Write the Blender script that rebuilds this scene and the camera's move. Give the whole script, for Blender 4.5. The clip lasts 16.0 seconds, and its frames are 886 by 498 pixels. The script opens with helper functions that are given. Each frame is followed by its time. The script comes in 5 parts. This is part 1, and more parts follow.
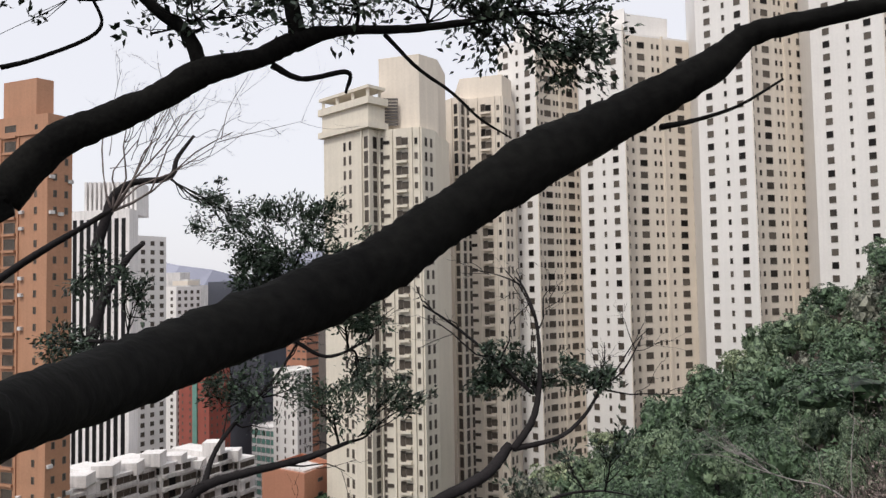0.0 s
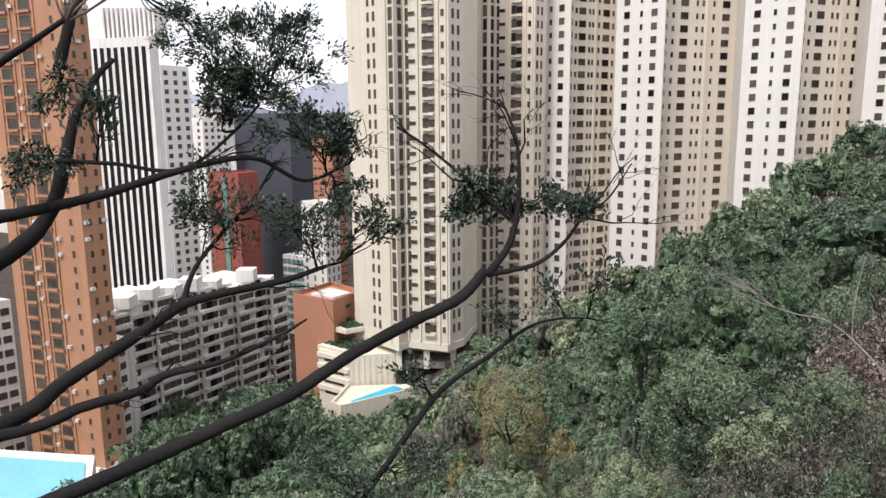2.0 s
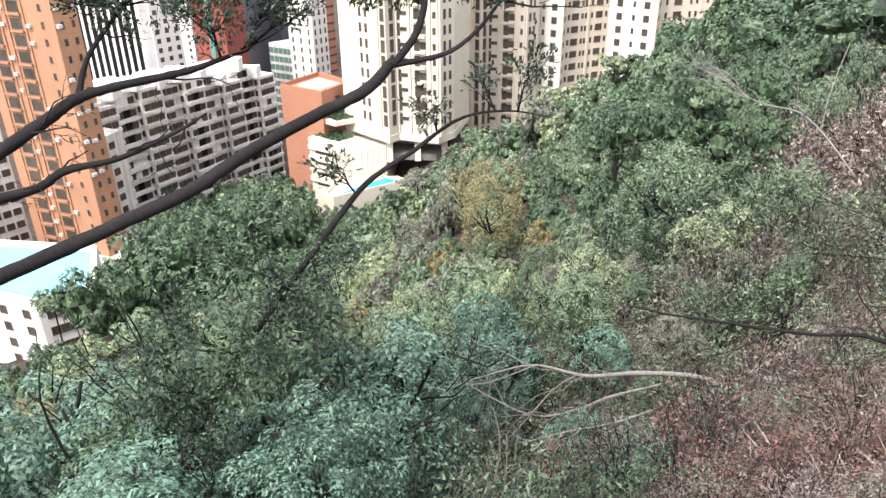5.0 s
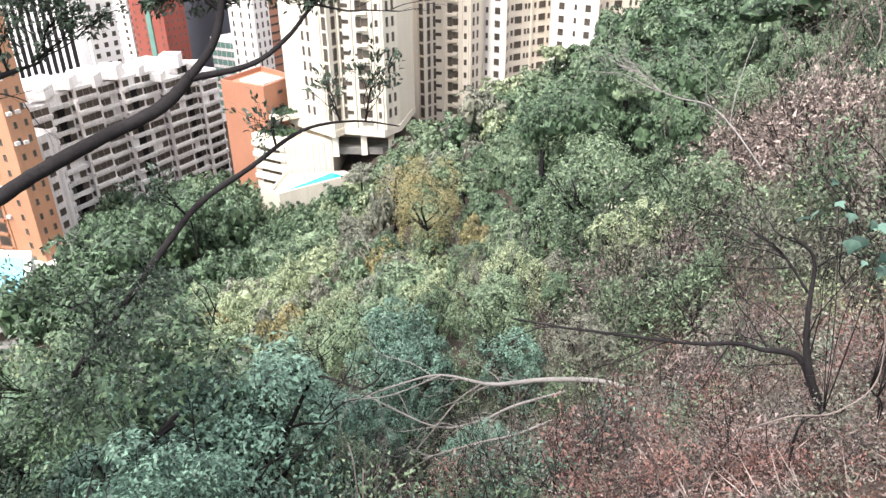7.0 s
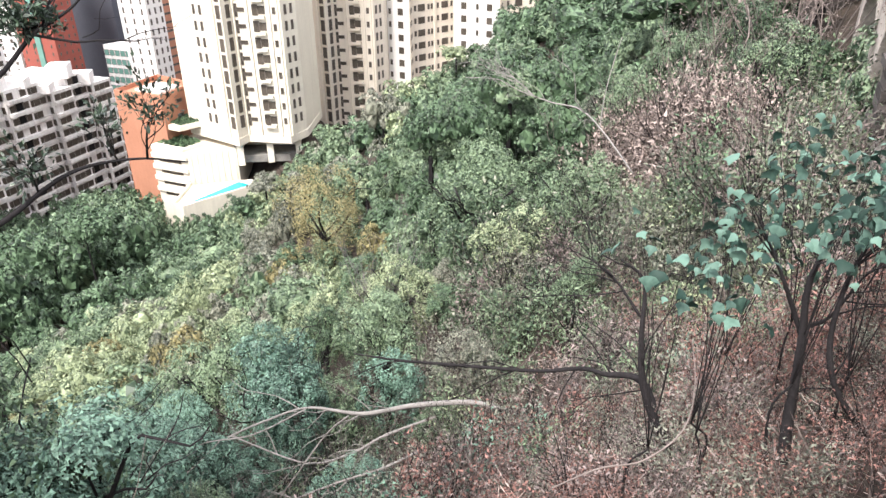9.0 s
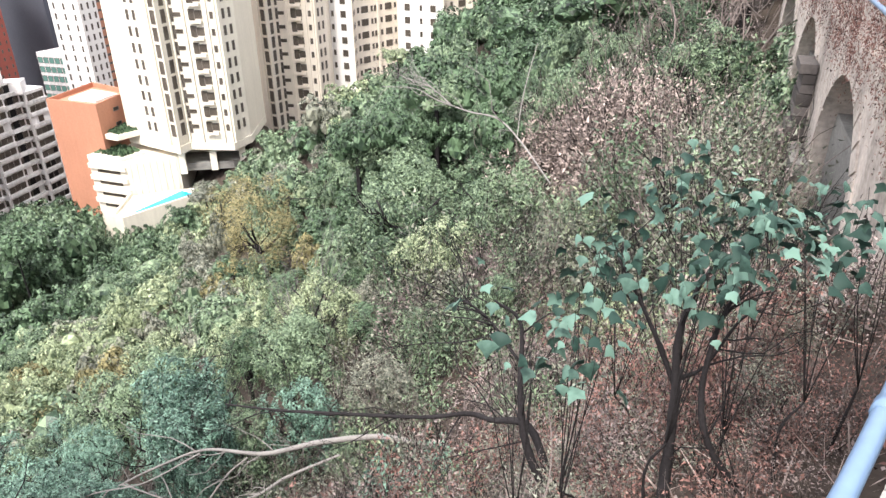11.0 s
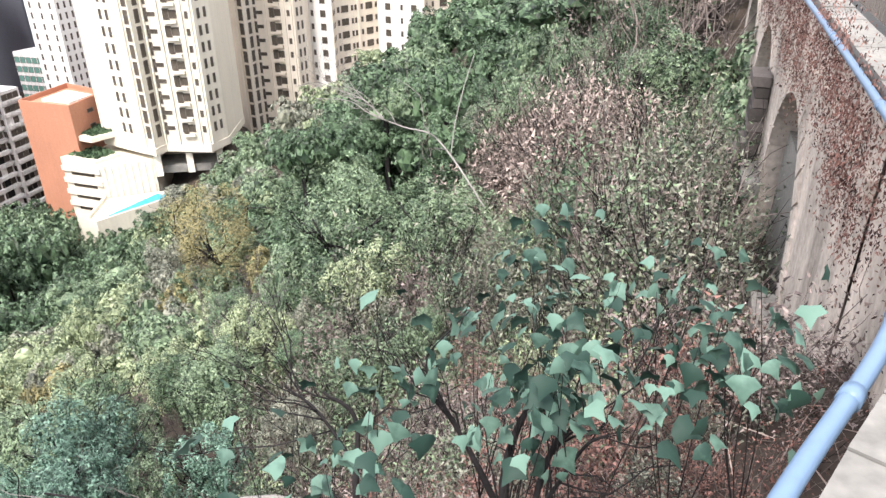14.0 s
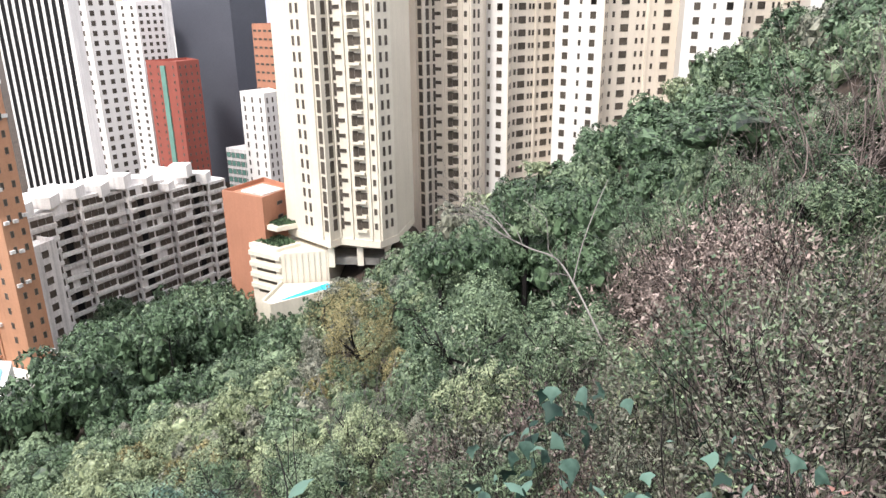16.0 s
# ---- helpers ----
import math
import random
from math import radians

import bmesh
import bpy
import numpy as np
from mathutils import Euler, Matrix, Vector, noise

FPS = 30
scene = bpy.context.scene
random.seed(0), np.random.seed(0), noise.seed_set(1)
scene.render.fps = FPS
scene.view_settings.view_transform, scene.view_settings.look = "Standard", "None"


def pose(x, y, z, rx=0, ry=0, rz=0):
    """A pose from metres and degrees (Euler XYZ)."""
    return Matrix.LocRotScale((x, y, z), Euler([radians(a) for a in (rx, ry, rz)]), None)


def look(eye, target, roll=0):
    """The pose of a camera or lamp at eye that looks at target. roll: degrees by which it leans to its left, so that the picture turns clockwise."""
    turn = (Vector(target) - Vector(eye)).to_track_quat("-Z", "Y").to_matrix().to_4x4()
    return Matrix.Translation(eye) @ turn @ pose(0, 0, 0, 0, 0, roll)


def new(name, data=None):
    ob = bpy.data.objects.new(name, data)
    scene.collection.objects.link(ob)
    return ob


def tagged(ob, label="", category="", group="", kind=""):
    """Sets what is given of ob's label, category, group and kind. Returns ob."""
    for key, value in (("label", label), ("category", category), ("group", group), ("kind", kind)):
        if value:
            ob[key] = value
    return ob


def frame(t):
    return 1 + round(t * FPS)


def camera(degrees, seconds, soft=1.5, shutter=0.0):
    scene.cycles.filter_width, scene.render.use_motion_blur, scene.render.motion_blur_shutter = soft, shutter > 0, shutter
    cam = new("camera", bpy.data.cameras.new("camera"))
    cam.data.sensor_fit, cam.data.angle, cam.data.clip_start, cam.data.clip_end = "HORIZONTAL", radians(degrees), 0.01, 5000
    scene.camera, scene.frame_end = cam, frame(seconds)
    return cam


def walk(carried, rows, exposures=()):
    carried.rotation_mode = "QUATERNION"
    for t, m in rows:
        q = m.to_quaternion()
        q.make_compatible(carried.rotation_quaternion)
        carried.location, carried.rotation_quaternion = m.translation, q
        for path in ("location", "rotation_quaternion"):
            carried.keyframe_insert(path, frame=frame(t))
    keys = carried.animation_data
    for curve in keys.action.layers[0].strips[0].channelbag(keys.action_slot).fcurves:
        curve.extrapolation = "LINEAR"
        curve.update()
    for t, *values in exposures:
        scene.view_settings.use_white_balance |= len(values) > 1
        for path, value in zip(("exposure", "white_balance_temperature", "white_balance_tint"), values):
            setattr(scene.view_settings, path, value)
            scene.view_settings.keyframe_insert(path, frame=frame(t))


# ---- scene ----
cam = camera(63.1, 16.0, soft=1.45)
PATH = [
    (0.00, -2.480, -1.050, 1.750, 92.834, 1.014, -2.492),
    (0.50, -2.310, -1.000, 1.738, 90.539, 0.429, -1.602),
    (1.00, -2.150, -0.910, 1.698, 86.816, 0.418, -0.884),
    (1.50, -2.010, -0.800, 1.676, 83.154, 0.452, -0.487),
    (2.00, -1.915, -0.735, 1.600, 79.840, 0.413, -0.301),
    (2.50, -1.814, -0.735, 1.587, 76.803, 0.457, -0.135),
    (3.00, -1.693, -0.760, 1.569, 73.512, 0.406, -0.032),
    (3.50, -1.539, -0.743, 1.553, 69.705, 0.441, -0.044),
    (4.00, -1.396, -0.714, 1.553, 66.188, 0.506, -0.043),
    (4.20, -1.341, -0.669, 1.554, 65.031, 0.512, -0.061),
    (6.30, -0.155, -0.073, 1.531, 62.850, 0.535, -2.886),
    (6.50, -0.008, 0.023, 1.534, 62.792, 0.631, -3.271),
    (7.00, 0.315, 0.194, 1.552, 62.732, 0.459, -4.556),
    (7.50, 0.690, 0.405, 1.563, 62.709, 0.495, -6.497),
    (8.00, 1.023, 0.563, 1.573, 62.699, 0.472, -8.818),
    (8.50, 1.370, 0.734, 1.588, 62.676, 0.492, -10.698),
    (9.00, 1.674, 0.868, 1.602, 62.690, 0.463, -11.561),
    (9.50, 1.976, 1.021, 1.612, 62.626, 0.517, -12.077),
    (10.00, 2.303, 1.205, 1.632, 62.654, 0.376, -12.952),
    (10.20, 2.438, 1.262, 1.632, 62.697, 0.422, -13.587),
    (12.30, 3.640, 2.041, 1.605, 62.547, 0.465, -16.612),
    (12.50, 3.766, 2.109, 1.602, 62.562, 0.373, -16.524),
    (13.00, 4.086, 2.265, 1.592, 62.599, 0.390, -16.503),
    (13.50, 4.470, 2.457, 1.590, 62.558, 0.407, -16.476),
    (14.00, 4.779, 2.623, 1.601, 62.571, 0.379, -16.436),
    (14.50, 5.045, 2.809, 1.624, 62.851, 0.420, -16.182),
    (15.00, 5.347, 2.999, 1.649, 65.035, 0.366, -13.434),
    (15.50, 5.657, 3.108, 1.684, 68.071, 0.442, -8.273),
    (16.00, 6.010, 3.120, 1.745, 71.007, 0.653, -2.578),
]
walk(cam, [(t, pose(*p)) for t, *p in PATH],
     exposures=[(0.0, -0.35), (1.0, -0.15), (2.0, 0.05), (3.0, 0.28), (4.2, 0.8), (6.5, 1.15), (8.0, 1.22), (10.0, 1.25), (14.4, 1.18), (15.2, 1.15), (16.0, 0.75)])

# ---- sky and light ----
world = bpy.data.worlds.new("sky")
scene.world = world
world.use_nodes = True
wn = world.node_tree.nodes
wl = world.node_tree.links
wn.clear()
sky = wn.new("ShaderNodeTexSky")
sky.sky_type = "NISHITA"
sky.sun_disc = False
sky.sun_elevation, sky.sun_rotation = radians(56), radians(215)
sky.air_density, sky.dust_density, sky.ozone_density = 1.0, 4.0, 1.0
cloud = wn.new("ShaderNodeMix")
cloud.data_type = "RGBA"
cloud.inputs["Factor"].default_value = 0.72
cloud.inputs["B"].default_value = (10.5, 10.4, 10.9, 1)
back = wn.new("ShaderNodeBackground")
back.inputs["Strength"].default_value = 0.135
wout = wn.new("ShaderNodeOutputWorld")
wl.new(sky.outputs[0], cloud.inputs["A"])
wl.new(cloud.outputs["Result"], back.inputs["Color"])
wl.new(back.outputs[0], wout.inputs[0])
sun = new("sun", bpy.data.lights.new("sun", "SUN"))
sun.data.energy, sun.data.angle, sun.data.color = 2.8, radians(14), (1.0, 0.95, 0.89)
sun.matrix_world = look((-40, -57, 102), (0, 0, 0))


# ---- materials ----
def material(name, color, rough=0.8, metal=0.0, vary=0.25, size=1.0, bump=0.2, second=None, island=0.0, spec=0.3, streak=0.0, by_object=False, tight=0.0):
    """A procedural surface: two sizes of noise vary the colour, the fine one also gives relief."""
    m = bpy.data.materials.new(name)
    m.use_nodes = True
    n, l = m.node_tree.nodes, m.node_tree.links
    b = n["Principled BSDF"]
    b.inputs["Roughness"].default_value, b.inputs["Metallic"].default_value = rough, metal
    b.inputs["Specular IOR Level"].default_value = spec
    co = n.new("ShaderNodeTexCoord")
    big, fine = n.new("ShaderNodeTexNoise"), n.new("ShaderNodeTexNoise")
    big.inputs["Scale"].default_value, fine.inputs["Scale"].default_value = 0.6 / size, 9.0 / size
    big.inputs["Detail"].default_value, fine.inputs["Detail"].default_value = 3, 5
    geo = n.new("ShaderNodeNewGeometry")
    for t in (big, fine):
        l.new(geo.outputs["Position"], t.inputs["Vector"])
    add = n.new("ShaderNodeMath")
    add.operation = "MULTIPLY_ADD"
    add.inputs[1].default_value = 0.5
    l.new(fine.outputs["Fac"], add.inputs[0])
    half = n.new("ShaderNodeMath")
    half.operation = "MULTIPLY"
    half.inputs[1].default_value = 0.5
    l.new(big.outputs["Fac"], half.inputs[0])
    l.new(half.outputs[0], add.inputs[2])
    last = add.outputs[0]
    if island:
        mix = n.new("ShaderNodeMath")
        mix.operation = "MULTIPLY_ADD"
        mix.inputs[1].default_value = island
        sub = n.new("ShaderNodeMath")
        sub.operation = "SUBTRACT"
        sub.inputs[1].default_value = 0.5
        l.new(n.new("ShaderNodeObjectInfo").outputs["Random"] if by_object else geo.outputs["Random Per Island"], sub.inputs[0])
        l.new(sub.outputs[0], mix.inputs[0])
        l.new(last, mix.inputs[2])
        last = mix.outputs[0]
    if streak:
        scale = n.new("ShaderNodeVectorMath")
        scale.operation = "MULTIPLY"
        scale.inputs[1].default_value = (1.6, 1.6, 0.05)
        l.new(geo.outputs["Position"], scale.inputs[0])
        run = n.new("ShaderNodeTexNoise")
        run.inputs["Scale"].default_value, run.inputs["Detail"].default_value = 1.0, 4
        l.new(scale.outputs[0], run.inputs["Vector"])
        mix = n.new("ShaderNodeMath")
        mix.operation = "MULTIPLY_ADD"
        mix.inputs[1].default_value = streak
        sub = n.new("ShaderNodeMath")
        sub.operation = "SUBTRACT"
        sub.inputs[1].default_value = 0.5
        l.new(run.outputs["Fac"], sub.inputs[0])
        l.new(sub.outputs[0], mix.inputs[0])
        l.new(last, mix.inputs[2])
        last = mix.outputs[0]
    ramp = n.new("ShaderNodeValToRGB")
    ramp.color_ramp.elements[0].position, ramp.color_ramp.elements[1].position = 0.28 + tight, 0.72 - tight
    second = second or color
    ramp.color_ramp.elements[0].color = (*[c * (1 - vary) for c in color], 1)
    ramp.color_ramp.elements[1].color = (*[min(1, c * (1 + vary)) for c in second], 1)
    l.new(last, ramp.inputs[0])
    l.new(ramp.outputs[0], b.inputs["Base Color"])
    if bump:
        bm_ = n.new("ShaderNodeBump")
        bm_.inputs["Strength"].default_value, bm_.inputs["Distance"].default_value = bump, 0.02 * size
        l.new(fine.outputs["Fac"], bm_.inputs["Height"])
        l.new(bm_.outputs[0], b.inputs["Normal"])
    return m


def leaf_material(name, dark, light, gloss=0.45):
    m = material(name, dark, gloss, vary=0.3, size=2.4, bump=0, second=light, island=0.42, spec=0.3, tight=0.08)
    return m


CREAM = material("cream_render", (0.68, 0.63, 0.54), 0.85, vary=0.08, size=4, bump=0.05, streak=0.6)
BEIGE = material("beige_render", (0.70, 0.63, 0.545), 0.85, vary=0.08, size=4, bump=0.05, streak=0.6)
WHITE = material("white_render", (0.76, 0.74, 0.72), 0.8, vary=0.06, size=4, bump=0.05, streak=0.5)
BROWN = material("brown_tile", (0.44, 0.235, 0.145), 0.6, vary=0.14, size=3, bump=0.1, streak=0.4)
BRICK = material("brick_tile", (0.42, 0.20, 0.13), 0.7, vary=0.12, size=3, bump=0.1, streak=0.3)
GREY = material("weathered_concrete", (0.60, 0.58, 0.57), 0.9, vary=0.25, size=3, bump=0.1, streak=0.9)
PALE = material("pale_concrete", (0.74, 0.72, 0.71), 0.9, vary=0.16, size=3, bump=0.1, streak=0.8)
DARKGLASS = material("dark_glass", (0.014, 0.012, 0.011), 0.3, vary=0.4, size=2, bump=0, spec=0.2, island=1.0, second=(0.085, 0.072, 0.06))
BLACKGLASS = material("black_glass", (0.010, 0.010, 0.011), 0.4, vary=0.3, size=3, bump=0, spec=0.15)
SLATE = material("slate_cladding", (0.075, 0.08, 0.10), 0.35, vary=0.12, size=6, bump=0)
ALU = material("window_frame", (0.17, 0.15, 0.135), 0.5, vary=0.15, bump=0)
RED = material("red_tile", (0.29, 0.085, 0.065), 0.7, vary=0.15, size=3)
GREEN = material("green_panel", (0.14, 0.28, 0.24), 0.7, vary=0.2, size=3)
POOL = material("pool_water", (0.02, 0.42, 0.62), 0.08, vary=0.12, size=2, bump=0.1, spec=0.5)
# near-black because the limbs' backlit shade is put into the bark colour
BARK = material("backlit_bark", (0.007, 0.007, 0.008), 0.95, vary=0.6, size=0.16, bump=1.0, spec=0.08, second=(0.011, 0.011, 0.010))
BARK_MID = material("grey_brown_bark", (0.019, 0.017, 0.018), 0.9, vary=0.5, size=0.3, bump=0.7, spec=0.15)
BARK_PALE = material("bleached_wood", (0.21, 0.195, 0.185), 0.85, vary=0.35, size=0.3, bump=0.5)
SOIL = material("leaf_litter", (0.026, 0.020, 0.017), 0.95, vary=0.5, size=1.5, bump=0.6, second=(0.062, 0.047, 0.038))
STONE = material("old_stone", (0.42, 0.37, 0.33), 0.95, vary=0.45, size=1.2, bump=0.7, streak=0.8)
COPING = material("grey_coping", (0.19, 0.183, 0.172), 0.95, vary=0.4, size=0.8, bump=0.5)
# pier stone with its shade put into the colour, tone varies by block
BLOCK = material("shaded_block", (0.085, 0.075, 0.072), 0.95, vary=0.4, size=0.8, bump=0.6, island=0.5, by_object=True)
PIPE = material("blue_grey_pipe", (0.125, 0.19, 0.29), 0.4, vary=0.12, size=0.8, bump=0.05)
ASPHALT = material("asphalt", (0.06, 0.06, 0.06), 0.9, vary=0.3, size=0.6, bump=0.4)
# distance haze is put into this blue-grey, there is no air haze
MOUNTAIN = material("far_hill_hazed", (0.30, 0.31, 0.38), 1.0, vary=0.1, size=400, bump=0)
GREENS = [
    leaf_material("leaf_deep", (0.021, 0.043, 0.024), (0.088, 0.138, 0.078)),
    leaf_material("leaf_mid", (0.043, 0.078, 0.046), (0.152, 0.206, 0.124)),
    leaf_material("leaf_fresh", (0.090, 0.130, 0.072), (0.245, 0.285, 0.168)),
    leaf_material("leaf_olive", (0.075, 0.086, 0.068), (0.190, 0.194, 0.152)),
    leaf_material("leaf_blue", (0.030, 0.070, 0.052), (0.128, 0.215, 0.162)),
]
LEAF_DRY = leaf_material("leaf_dry", (0.060, 0.046, 0.045), (0.23, 0.185, 0.175), 0.8)
LEAF_RUST = leaf_material("leaf_rust", (0.055, 0.030, 0.028), (0.22, 0.118, 0.100), 0.8)
LEAF_PLUME = leaf_material("leaf_plume", (0.13, 0.102, 0.093), (0.34, 0.275, 0.25), 0.9)
LEAF_YELLOW = leaf_material("leaf_yellow", (0.090, 0.092, 0.045), (0.21, 0.185, 0.090), 0.7)
LEAF_DARK = leaf_material("leaf_glossy_dark", (0.016, 0.028, 0.020), (0.045, 0.070, 0.045), 0.35)
LEAF_BROAD = material("leaf_broad", (0.024, 0.056, 0.044), 0.6, vary=0.3, size=0.5, bump=0.15, second=(0.078, 0.135, 0.108), spec=0.2, island=0.9, by_object=True)
TWIGS = material("bare_twigs", (0.17, 0.14, 0.13), 0.9, vary=0.4, size=1, bump=0)


# ---- builders ----
def mesh_of(name, verts, faces, mats, index=None, smooth=False):
    me = bpy.data.meshes.new(name)
    me.from_pydata([tuple(v) for v in verts], [], faces)
    for m in mats if isinstance(mats, (list, tuple)) else [mats]:
        me.materials.append(m)
    if index is not None:
        me.polygons.foreach_set("material_index", index)
    if smooth:
        me.polygons.foreach_set("use_smooth", [True] * len(me.polygons))
    me.update()
    return me


def part(name, me, parent=None, label="", m=None):
    ob = new(name, me)
    if parent:
        ob.parent = parent
    if m is not None:
        ob.matrix_basis = m
    if label:
        ob["label"] = label
    return ob


def thing(name, label, category, group="", kind="", m=None, me=None):
    ob = new(name, me)
    if m is not None:
        ob.matrix_basis = m
    return tagged(ob, label, category, group, kind)


class Shape:
    """Collects boxes, prisms and tubes into one mesh."""

    def __init__(self):
        self.v, self.f, self.i = [], [], []

    def add(self, verts, faces, mat=0):
        o = len(self.v)
        self.v += [tuple(v) for v in verts]
        self.f += [tuple(k + o for k in fc) for fc in faces]
        self.i += [mat] * len(faces)

    def box(self, x0, y0, z0, x1, y1, z1, mat=0, m=None):
        p = [Vector(c) for c in ((x0, y0, z0), (x1, y0, z0), (x1, y1, z0), (x0, y1, z0), (x0, y0, z1), (x1, y0, z1), (x1, y1, z1), (x0, y1, z1))]
        if m is not None:
            p = [m @ q for q in p]
        self.add(p, [(0, 3, 2, 1), (4, 5, 6, 7), (0, 1, 5, 4), (1, 2, 6, 5), (2, 3, 7, 6), (3, 0, 4, 7)], mat)

    def prism(self, plan, z0, z1, mat=0):
        n = len(plan)
        v = [(x, y, z0) for x, y in plan] + [(x, y, z1) for x, y in plan]
        f = [tuple(range(n - 1, -1, -1)), tuple(range(n, 2 * n))]
        f += [(k, (k + 1) % n, n + (k + 1) % n, n + k) for k in range(n)]
        self.add(v, f, mat)

    def tube(self, pts, sides=7, mat=0, wob=0.0, rng=None):
        """A tapered round tube along points (x, y, z, radius)."""
        rings = []
        up = Vector((0, 0, 1))
        for k, (x, y, z, r) in enumerate(pts):
            a, b = Vector(pts[max(k - 1, 0)][:3]), Vector(pts[min(k + 1, len(pts) - 1)][:3])
            d = (b - a).normalized()
            s = d.cross(up)
            s = s.normalized() if s.length > 1e-3 else Vector((1, 0, 0))
            t = s.cross(d)
            ring = []
            for j in range(sides):
                q = 2 * math.pi * j / sides
                rr = r * (1 + (rng.uniform(-wob, wob) if rng else 0))
                ring.append(Vector((x, y, z)) + (s * math.cos(q) + t * math.sin(q)) * rr)
            rings.append(ring)
        v = [p for ring in rings for p in ring]
        f = []
        for k in range(len(rings) - 1):
            for j in range(sides):
                a, b = k * sides + j, k * sides + (j + 1) % sides
                f.append((a, b, b + sides, a + sides))
        f.append(tuple(range(sides - 1, -1, -1)))
        f.append(tuple(range(len(v) - sides, len(v))))
        self.add(v, f, mat)

    def mesh(self, name, mats, smooth=False):
        return mesh_of(name, self.v, self.f, mats, self.i, smooth)


def smooth_path(pts, per=5):
    """Catmull-Rom through (x, y, z, r)."""
    p = [np.array(q, float) for q in pts]
    p = [2 * p[0] - p[1]] + p + [2 * p[-1] - p[-2]]
    out = []
    for k in range(1, len(p) - 2):
        for j in range(per):
            t = j / per
            a, b, c, d = p[k - 1:k + 3]
            out.append(0.5 * (2 * b + (c - a) * t + (2 * a - 5 * b + 4 * c - d) * t * t + (3 * b - a - 3 * c + d) * t ** 3))
    out.append(p[-2])
    for q in out:
        q[3] = max(q[3], 0.002)
    return [tuple(q) for q in out]


# ---- ground ----
def hill(x, y):
    """The hillside's canopy height: falls from the path and from the ridge towards the city."""
    x, y = np.asarray(x, float), np.asarray(y, float)
    X, Y = np.clip(x, -120, 95) / 50, np.clip(y, -30, 175) / 50
    z = -4.8 + 19.7 * X - 20.3 * Y + 6.4 * X * X + 4.8 * X * Y + 2.65 * Y * Y
    z = z - 0.6 * np.clip(np.hypot(x, y) - 96, 0, 90) * np.clip((x - 2) / 25, 0, 1)
    z = np.where(x > 0, np.maximum(z, -46), z)
    z = z - 5.5 * np.exp(-((x + 9) ** 2 + (y - 126) ** 2) / 380)
    return np.maximum(z, -72 + 0.06 * (z + 72))


def along(x, y):
    """Distance along the path's straight and to its left (downhill)."""
    return 0.884 * x + 0.468 * y, -0.468 * x + 0.884 * y


def soil(x, y):
    x, y = np.asarray(x, float), np.asarray(y, float)
    z = hill(x, y) - 3.2 * np.clip((np.hypot(x - 2, y - 1) - 6) / 25, 0.25, 1.0)
    u, v = along(x, y)
    bank = -2.0 - 0.78 * np.maximum(v, 0) + 0.35 * np.maximum(u - 10, 0)
    bank = bank - 1.5 * np.exp(-((u - 8) ** 2 / 26 + (v - 9.5) ** 2 / 14))
    p, d = (x - 11.1) * 0.574 + (y - 8.06) * 0.819, -(x - 11.1) * 0.819 + (y - 8.06) * 0.574
    bank = bank - 4.4 * np.exp(-(d / 4.5) ** 2) * np.clip((p + 2) / 5, 0, 1)
    near = np.clip(1 - (v - 7) / 12, 0, 1) * np.clip((34 - np.abs(u)) / 12, 0, 1)
    z = z * (1 - near) + np.minimum(bank, 4) * near
    return z


def axis(lo, hi, step, far):
    mid = list(np.arange(lo, hi + 0.1, step))
    grow = [far * (0.06 + 0.94 * (k / 6.0) ** 2) for k in range(0, 7)]
    return [lo - g for g in reversed(grow)] + mid + [hi + g for g in grow]


def build_ground():
    xs, ys = axis(-150, 150, 2.5, 3800), axis(-60, 190, 2.5, 3800)
    X, Y = np.meshgrid(xs, ys)
    Z = soil(X, Y)
    u, v = along(X, Y)
    Z = np.where((v < 0.6) & (v > -4.5), np.minimum(Z, -1.6), Z)
    Z = np.where(v <= -4.5, np.minimum(Z, 6 + 0.3 * -v), Z)
    Z = np.where((np.abs(X) > 170) | (Y > 420) | ((Y > 178) & (X < -12)), -74, Z)
    Z = Z + np.where(Z > -70, 0.35 * np.sin(X * 0.9 + 1.3 * np.sin(Y * 0.7)) * np.cos(Y * 0.8), 0)
    n, k = len(xs), len(ys)
    faces = [(r * n + c, r * n + c + 1, (r + 1) * n + c + 1, (r + 1) * n + c) for r in range(k - 1) for c in range(n - 1)]
    me = mesh_of("ground", np.stack([X.ravel(), Y.ravel(), Z.ravel()], 1).tolist(), faces, SOIL, smooth=True)
    tagged(new("ground", me), "steep leaf-littered hillside soil above the city", "ground", kind="structure")


build_ground()


def litter_z(x, y):
    """Height of the ground sheet, which is straight between its nodes."""
    out = 0
    gx, gy = (x + 150) / 2.5, (y + 60) / 2.5
    i, j = np.floor(gx), np.floor(gy)
    for a in (0, 1):
        for b in (0, 1):
            X, Y = -150 + 2.5 * (i + a), -60 + 2.5 * (j + b)
            Z = soil(X, Y)
            u, v = along(X, Y)
            Z = np.where((v < 0.6) & (v > -4.5), np.minimum(Z, -1.6), Z)
            Z = Z + 0.35 * np.sin(X * 0.9 + 1.3 * np.sin(Y * 0.7)) * np.cos(Y * 0.8)
            out = out + Z * (a * (gx - i) + (1 - a) * (1 - gx + i)) * (b * (gy - j) + (1 - b) * (1 - gy + j))
    return out


# ---- buildings ----
STOREY = 2.85


